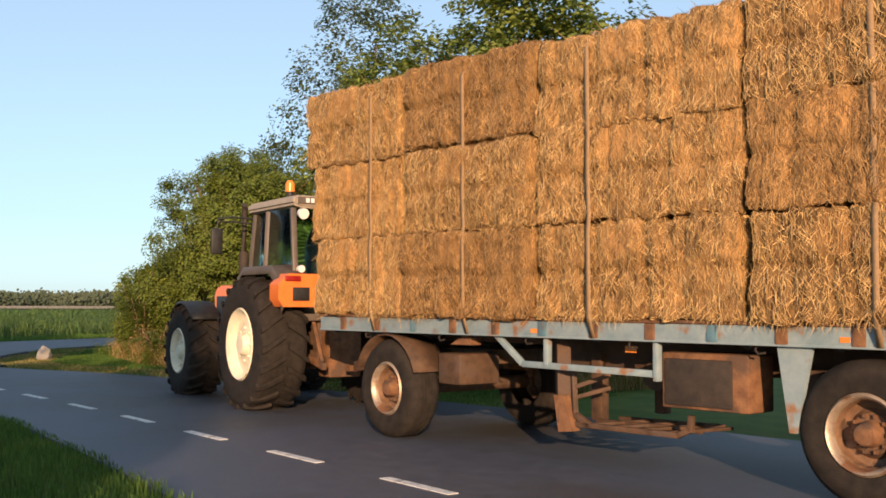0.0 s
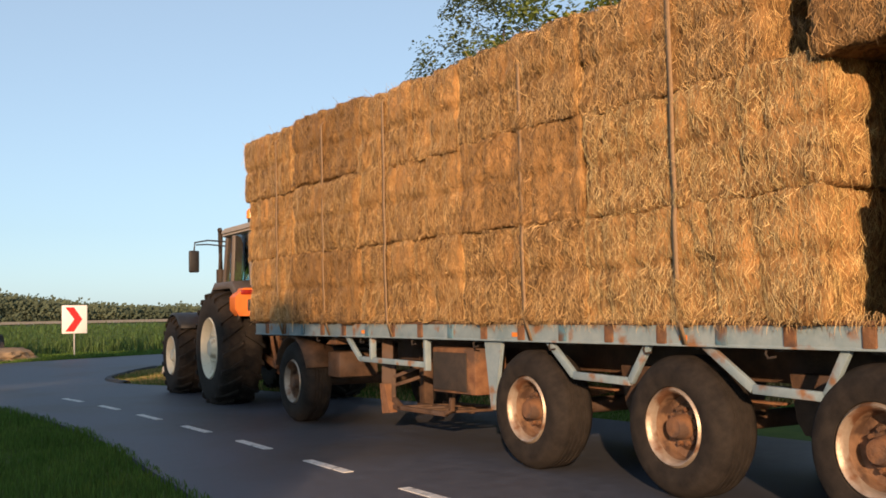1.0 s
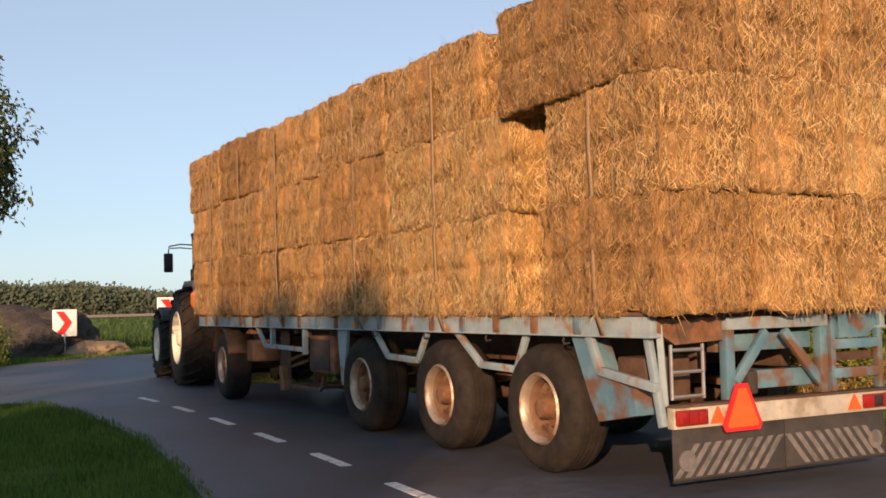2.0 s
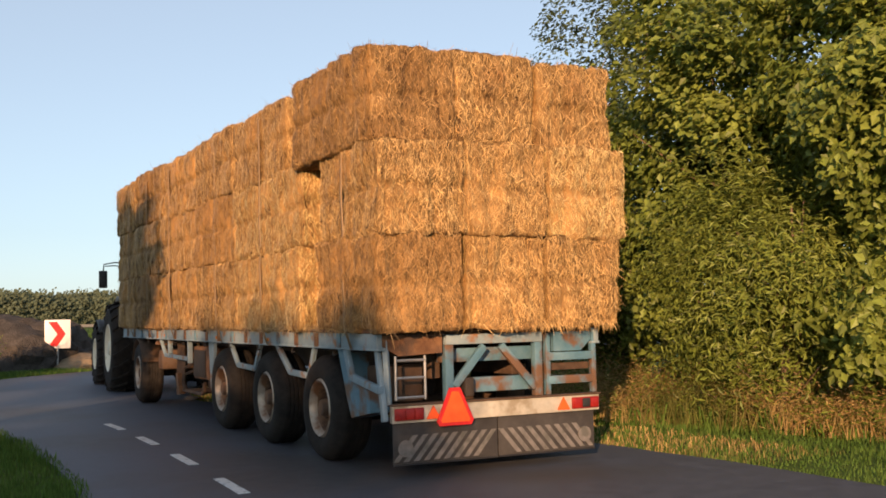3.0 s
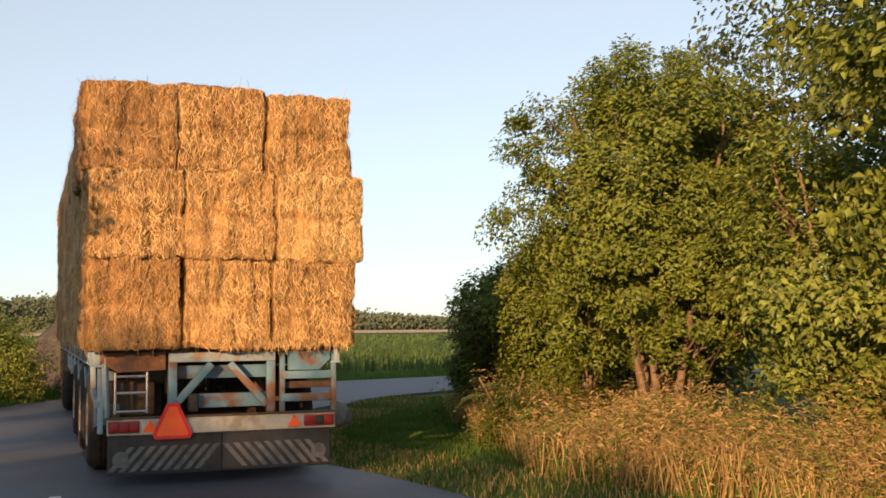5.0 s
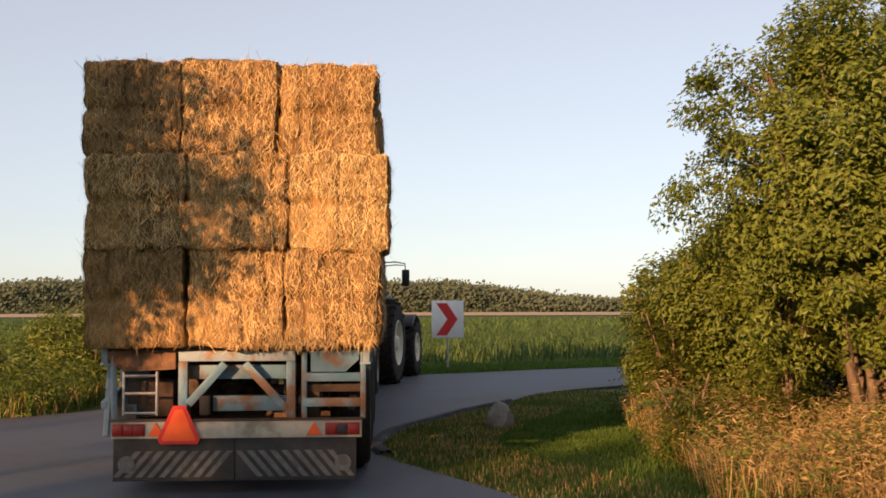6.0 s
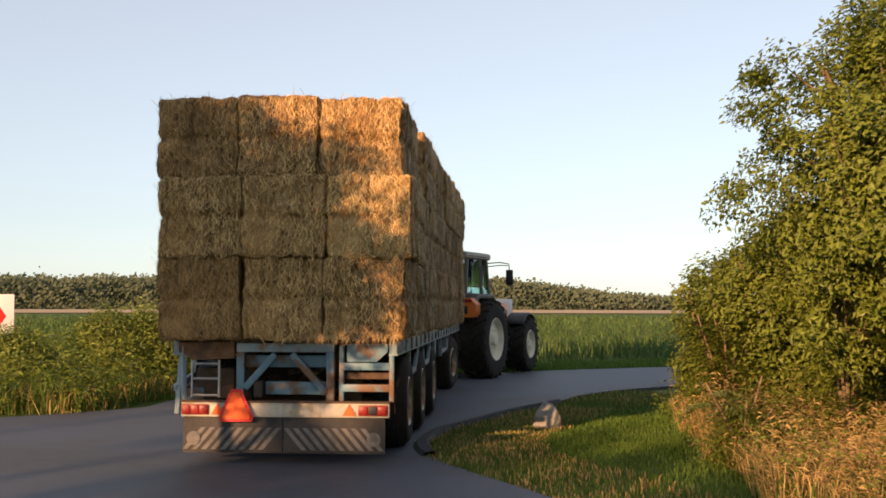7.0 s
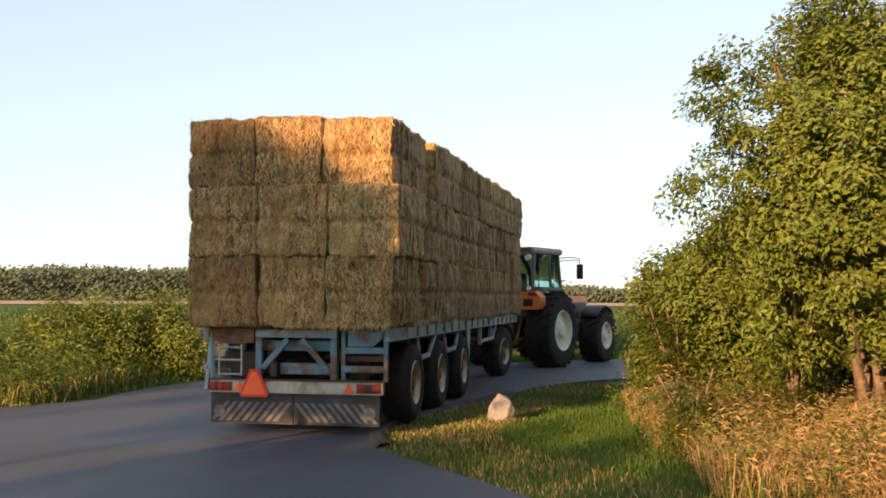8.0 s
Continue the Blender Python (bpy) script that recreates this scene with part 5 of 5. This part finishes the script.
def beside(edge, lo, hi, first, last, n, rnd, sign):
    """Spots beside a road edge, lo to hi metres outside it, between two heights on the plan."""
    pick = [k for k in range(len(edge) - 1) if first <= k < last]
    out = []
    for _ in range(n):
        k = rnd.choice(pick)
        a, b = edge[k], edge[k + 1]
        d = (b - a).normalized()
        p = a.lerp(b, rnd.random()) + Vector((d.y, -d.x, 0)) * sign * rnd.uniform(lo, hi)
        out.append((p.x, p.y, 0.7 + 0.5 * noise.noise((p.x * 0.8, p.y * 0.8, 7.0))))
    return out


R = random.Random(77)
# short verge grass on both sides
tufts("verge_grass", "short green verge grass beside the asphalt", "grass", M_BLADE, beside(RIGHT_EDGE, -0.06, 3.2, 36, 118, 52000, R, 1), R, 0.10, 0.006)
tufts("verge_grass", "short green verge grass beside the asphalt", "grass", M_BLADE, beside(LEFT_EDGE, -0.08, 3.0, 24, 58, 42000, R, -1), R, 0.16, 0.006)
tufts("verge_grass", "short green verge grass beside the asphalt", "grass", M_BLADE, beside(LEFT_EDGE, -0.05, 3.4, 80, 142, 40000, R, -1), R, 0.22, 0.010)
tufts("dry_fringe", "thin dry grass fringe along the road edge", "grass", M_DRY, beside(RIGHT_EDGE, -0.05, 1.5, 40, 118, 9000, R, 1), R, 0.13, 0.006, 0.6)


def band(n, x0, x1, y0, y1, rnd, inner=None):
    out = []
    while len(out) < n:
        x, y = rnd.uniform(x0, x1), rnd.uniform(y0, y1)
        if inner and not inner(x, y):
            continue
        out.append((x, y, 0.75 + 0.55 * noise.noise((x * 0.9, y * 0.9, 2.0))))
    return out


def reed_bed(x, y):
    left = (11.45 - 0.27 * (y - 12) if y < 18.5 else 9.67 + 0.24 * (y - 18.5)) + 0.3 * noise.noise((y * 0.7, 0, 0))
    return left < x < left + 3.0 + 0.6 * noise.noise((y * 0.5, 5, 0))


tufts("dry_reeds", "tall dry straw-coloured reeds and weeds before the trees", "reeds", M_DRY, band(22000, 9.6, 15, 9.5, 25.5, R, reed_bed), R, 0.72, 0.0055, 0.8)
tufts("green_weeds", "green weeds among the dry reeds", "weeds", M_BLADE, band(9000, 9.6, 15, 9.5, 27.5, R, reed_bed), R, 0.5, 0.010, 1.1)


def weed_leaves(name, label, material, spots, rnd, hgt, size, per, slim=0.2):
    """Leafy weeds: small leaves up a thin stem at every spot."""
    centres = []
    for x, y, k in spots:
        h = hgt * k * rnd.uniform(0.5, 1.2)
        for i in range(4):
            s = (i + 0.7) / 4
            centres.append((Vector((x + rnd.gauss(0, 0.05), y + rnd.gauss(0, 0.05), h * s)), 0.16))
    ob = new(name, leaf_mesh(name, centres, material, rnd, size, per, 0.5, None, slim))
    return tagged(ob, label, "weeds", kind="stuff")


weed_leaves("dry_weeds", "dry yellow-brown leafy weeds along the verge", M_DRY, band(2400, 9.6, 15, 9.5, 25.5, R, reed_bed), R, 0.85, 0.065, 6, 0.13)
weed_leaves("leafy_weeds", "green leafy weeds along the verge", M_LEAF_A, band(1300, 9.6, 15, 9.5, 27.5, R, reed_bed), R, 0.7, 0.07, 7)


def far_side(x, y):
    return x < 4.3 and y > (27.4 if x < 2.6 else 27.4 + (x - 2.6) * 2.6 if x < 4.4 else 32.4 + (x - 4.4) * 1.2) + 0.6


tufts("weed_bank", "rank green weeds and reeds on the far roadside", "weeds", M_BLADE, band(26000, -14, 6.6, 26.5, 41, R, far_side), R, 0.85, 0.010, 0.9)
weed_leaves("weed_bank", "rank green leafy weeds on the far roadside", M_LEAF_A, band(3600, -14, 6.6, 27.2, 40, R, far_side), R, 1.15, 0.11, 6)
tufts("weed_bank", "dry brown seed heads among the far weeds", "weeds", M_DRY, band(5000, -14, 6.6, 26.5, 33, R, far_side), R, 0.7, 0.010, 0.9)


def crop(x, y):
    return y > 42.2 + 0.21 * (x - 11) + 1.0 * noise.noise((x * 0.3, 1, 0))


tufts("field_crop", "green leafy crop in the field beyond the bend", "crop", M_CORN, band(46000, -22, 46, 41, 70, R, crop), R, 1.15, 0.022, 1.1)
tufts("field_crop", "green leafy crop in the field beyond the bend", "crop", M_CORN, band(26000, -50, 90, 66, 125, R), R, 1.25, 0.05, 1.0)

# ---- signs, boulder, mound ----
def build_sign(x, y, face, size, low):
    """A bend marker: red arrowhead on a white board on a post; face: the bearing that its front looks to."""
    s = thing("bend_sign", "white board with red chevron arrow on a grey post", "road sign", "bend signs", pose(x, y, 0, 0, 0, -face))
    h = size / 2
    zc = low + h
    part("post", tube(bmesh.new(), [(0, -0.04, -0.05), (0, -0.04, zc + h * 0.8)], 0.03, 12), M_GREY, s)
    bm = one_box(-h * 0.86, h * 0.86, -0.012, 0.012, zc - h, zc + h, bevel=0.008)
    board = part("board", bm, M_WHITE, s, "white sign board")
    k = h * 0.86
    out = [(-k * 0.72, zc + h * 0.86), (-k * 0.05, zc + h * 0.86), (k * 0.62, zc), (-k * 0.05, zc - h * 0.86), (-k * 0.72, zc - h * 0.86), (-k * 0.02, zc)]
    bm = bmesh.new()
    f = bm.faces.new([bm.verts.new((-a, 0.016, b)) for a, b in out])
    r = bmesh.ops.extrude_face_region(bm, geom=[f])
    bmesh.ops.translate(bm, verts=[v for v in r["geom"] if isinstance(v, bmesh.types.BMVert)], vec=(0, 0.002, 0))
    part("chevron", bm, M_SIGNRED, board, "red chevron pointing right")


build_sign(11.35, 39.0, 188, 1.02, 0.85)
build_sign(-1.5, 38.4, 165, 1.1, 0.85)
build_sign(7.4, 37.2, 190, 0.86, 0.66)


def lump(name, label, category, x, y, rx, ry, h, material, seed, sub=4, rough=0.25):
    bm = bmesh.new()
    bmesh.ops.create_icosphere(bm, subdivisions=sub, radius=1.0)
    for v in bm.verts:
        n = 1 + rough * noise.noise(v.co * 1.6 + Vector((seed, 0, 0))) + rough * 0.4 * noise.noise(v.co * 5 + Vector((0, seed, 0))) + rough * 0.2 * noise.noise(v.co * 13)
        v.co = Vector((v.co.x * rx * n, v.co.y * ry * n, max(-0.15, v.co.z * h * n)))
    ob = mesh_object(name, bm, material, 22)
    ob.location = (x, y, -0.03)
    return tagged(ob, label, category)


def build_boulder(x, y):
    """An angular stone: the hull of scattered corners, roughened."""
    rnd = random.Random(14)
    bm = bmesh.new()
    for _ in range(22):
        v = Vector((rnd.gauss(0, 1), rnd.gauss(0, 1), rnd.gauss(0.3, 1))).normalized()
        bm.verts.new((v.x * 0.21, v.y * 0.18, 0.08 + v.z * (0.34 if v.z > 0 else 0.16)))
    hull = bmesh.ops.convex_hull(bm, input=bm.verts[:])
    bmesh.ops.delete(bm, geom=[g for g in hull["geom_interior"] if isinstance(g, bmesh.types.BMVert)], context="VERTS")
    bmesh.ops.subdivide_edges(bm, edges=bm.edges[:], cuts=3, use_grid_fill=True)
    bmesh.ops.smooth_vert(bm, verts=bm.verts[:], factor=0.4, use_axis_x=True, use_axis_y=True, use_axis_z=True)
    for v in bm.verts:
        v.co += v.co.normalized() * (0.018 * noise.noise(v.co * 14) + 0.008 * noise.noise(v.co * 40))
    ob = mesh_object("boulder", bm, M_STONE, 20)
    ob.location = (x, y, -0.03)
    return tagged(ob, "pale rough boulder in the grass at the inside of the bend", "boulder")


build_boulder(9.3, 24.9)
lump("soil_mound", "dark heap of compost beside the far road edge", "soil heap", 6.7, 38.8, 2.3, 1.8, 1.75, M_SOIL, 9)
lump("sand_mound", "low spread of pale sand at the foot of the heap", "sand heap", 8.4, 37.9, 1.5, 1.0, 0.5, M_SAND, 12)

# ---- what moves ----
# seconds; trailer x, y, turn; dolly x, y, turn; tractor x, y, turn; way gone
TRUCK_ROWS = [
    (0.000, 6.614, -3.362, 88.860, 6.818, 6.896, 84.364, 7.333, 10.471, 78.657, 0.000),
    (0.250, 6.656, -1.780, 87.483, 7.107, 8.471, 84.274, 7.597, 12.051, 79.650, 1.583),
    (0.500, 6.417, -0.481, 85.721, 7.182, 9.750, 83.799, 7.672, 13.332, 80.257, 2.903),
    (0.750, 6.298, 0.758, 85.077, 7.178, 10.980, 83.412, 7.670, 14.562, 80.655, 4.148),
    (1.000, 6.230, 2.054, 84.675, 7.182, 12.270, 83.267, 7.661, 15.854, 81.295, 5.446),
    (1.250, 6.200, 3.233, 84.867, 7.118, 13.452, 83.133, 7.593, 17.037, 81.634, 6.626),
    (1.500, 6.234, 4.468, 85.196, 7.094, 14.692, 83.138, 7.554, 18.279, 82.112, 7.861),
    (1.750, 6.452, 5.889, 86.213, 7.129, 16.127, 83.290, 7.581, 19.715, 82.261, 9.299),
    (2.000, 6.682, 7.360, 87.510, 7.127, 17.610, 83.723, 7.552, 21.201, 82.691, 10.787),
    (2.200, 6.789, 8.551, 88.030, 7.141, 18.805, 84.482, 7.514, 22.402, 83.587, 11.983),
    (2.500, 6.909, 10.035, 87.966, 7.273, 20.288, 84.775, 7.622, 23.888, 84.086, 13.472),
    (2.800, 7.025, 11.407, 87.855, 7.409, 21.659, 85.022, 7.737, 25.261, 84.540, 14.848),
    (3.100, 7.123, 12.738, 87.738, 7.528, 22.990, 85.262, 7.834, 26.594, 84.986, 16.184),
    (3.300, 7.171, 13.640, 87.676, 7.587, 23.892, 85.438, 7.878, 27.497, 85.300, 17.087),
    (3.500, 7.199, 14.579, 87.640, 7.621, 24.830, 85.640, 7.896, 28.436, 85.640, 18.026),
    (3.750, 7.064, 15.768, 88.109, 7.403, 26.022, 86.359, 7.639, 29.631, 86.109, 19.223),
    (4.000, 6.923, 16.903, 89.131, 7.079, 27.162, 87.631, 7.243, 30.775, 87.131, 20.367),
    (4.250, 6.966, 18.194, 90.322, 6.908, 28.454, 89.072, 6.988, 32.069, 88.322, 21.658),
    (4.500, 7.007, 19.142, 90.962, 6.835, 29.400, 89.962, 6.865, 33.017, 88.962, 22.607),
    (4.700, 6.909, 19.431, 90.700, 6.783, 29.690, 89.700, 6.849, 33.306, 88.033, 22.912),
    (5.000, 6.547, 19.770, 89.900, 6.565, 30.030, 88.900, 6.710, 33.642, 86.233, 23.407),
    (5.300, 6.096, 20.032, 88.200, 6.418, 30.287, 87.200, 6.698, 33.891, 83.533, 23.930),
    (5.600, 5.741, 20.263, 85.900, 6.474, 30.496, 84.400, 6.980, 34.073, 78.900, 24.353),
    (5.800, 5.651, 20.420, 84.200, 6.688, 30.627, 82.200, 7.372, 34.172, 75.200, 24.534),
    (6.000, 5.690, 20.559, 81.973, 7.123, 30.718, 79.473, 8.015, 34.213, 70.973, 24.678),
    (6.250, 5.675, 20.986, 81.248, 7.236, 31.127, 78.991, 8.191, 34.601, 69.218, 25.106),
    (6.500, 5.659, 21.490, 80.735, 7.311, 31.616, 78.720, 8.316, 35.073, 67.675, 25.610),
    (6.750, 5.698, 21.946, 79.382, 7.589, 32.030, 74.110, 8.848, 35.405, 63.868, 26.068),
    (7.000, 5.763, 22.374, 77.645, 7.959, 32.396, 69.115, 9.488, 35.660, 59.677, 26.501),
    (7.250, 5.872, 22.817, 75.443, 8.451, 32.748, 65.349, 10.169, 35.919, 56.876, 26.957),
    (7.500, 6.038, 23.281, 73.054, 9.029, 33.096, 61.398, 10.939, 36.158, 53.890, 27.450),
    (7.750, 6.261, 23.707, 70.490, 9.687, 33.378, 58.625, 11.746, 36.342, 50.974, 27.930),
    (8.000, 6.520, 24.171, 67.918, 10.377, 33.678, 55.844, 12.580, 36.535, 48.051, 28.461),
]


def motions():
    walk(trailer, [(r[0], pose(r[1], r[2], 0, 0, 0, r[3])) for r in TRUCK_ROWS])
    walk(dolly, [(r[0], pose(r[4], r[5], 0, 0, 0, r[6])) for r in TRUCK_ROWS])
    walk(tractor, [(r[0], pose(r[7], r[8], 0, 0, 0, r[9])) for r in TRUCK_ROWS])
    for ob, m in BALES:
        walk(ob, [(r[0], pose(r[1], r[2], 0, 0, 0, r[3]) @ m) for r in TRUCK_ROWS])
    for wheel, radius in TRAILER_WHEELS + TRACTOR_WHEELS:
        base = wheel.matrix_basis.copy()
        turn = -1 if wheel.rotation_euler.z > 1 else 1
        rows = []
        for k, r in enumerate(TRUCK_ROWS):
            if k:
                # steps of less than a quarter turn
                step = r[10] - TRUCK_ROWS[k - 1][10]
                n = max(1, math.ceil(step / radius / radians(70)))
                for i in range(1, n + 1):
                    s = i / n
                    rows.append((TRUCK_ROWS[k - 1][0] + (r[0] - TRUCK_ROWS[k - 1][0]) * s, base @ Matrix.Rotation(turn * (TRUCK_ROWS[k - 1][10] + step * s) / radius, 4, "Y")))
            else:
                rows.append((0.0, base))
        walk(wheel, rows)


motions()
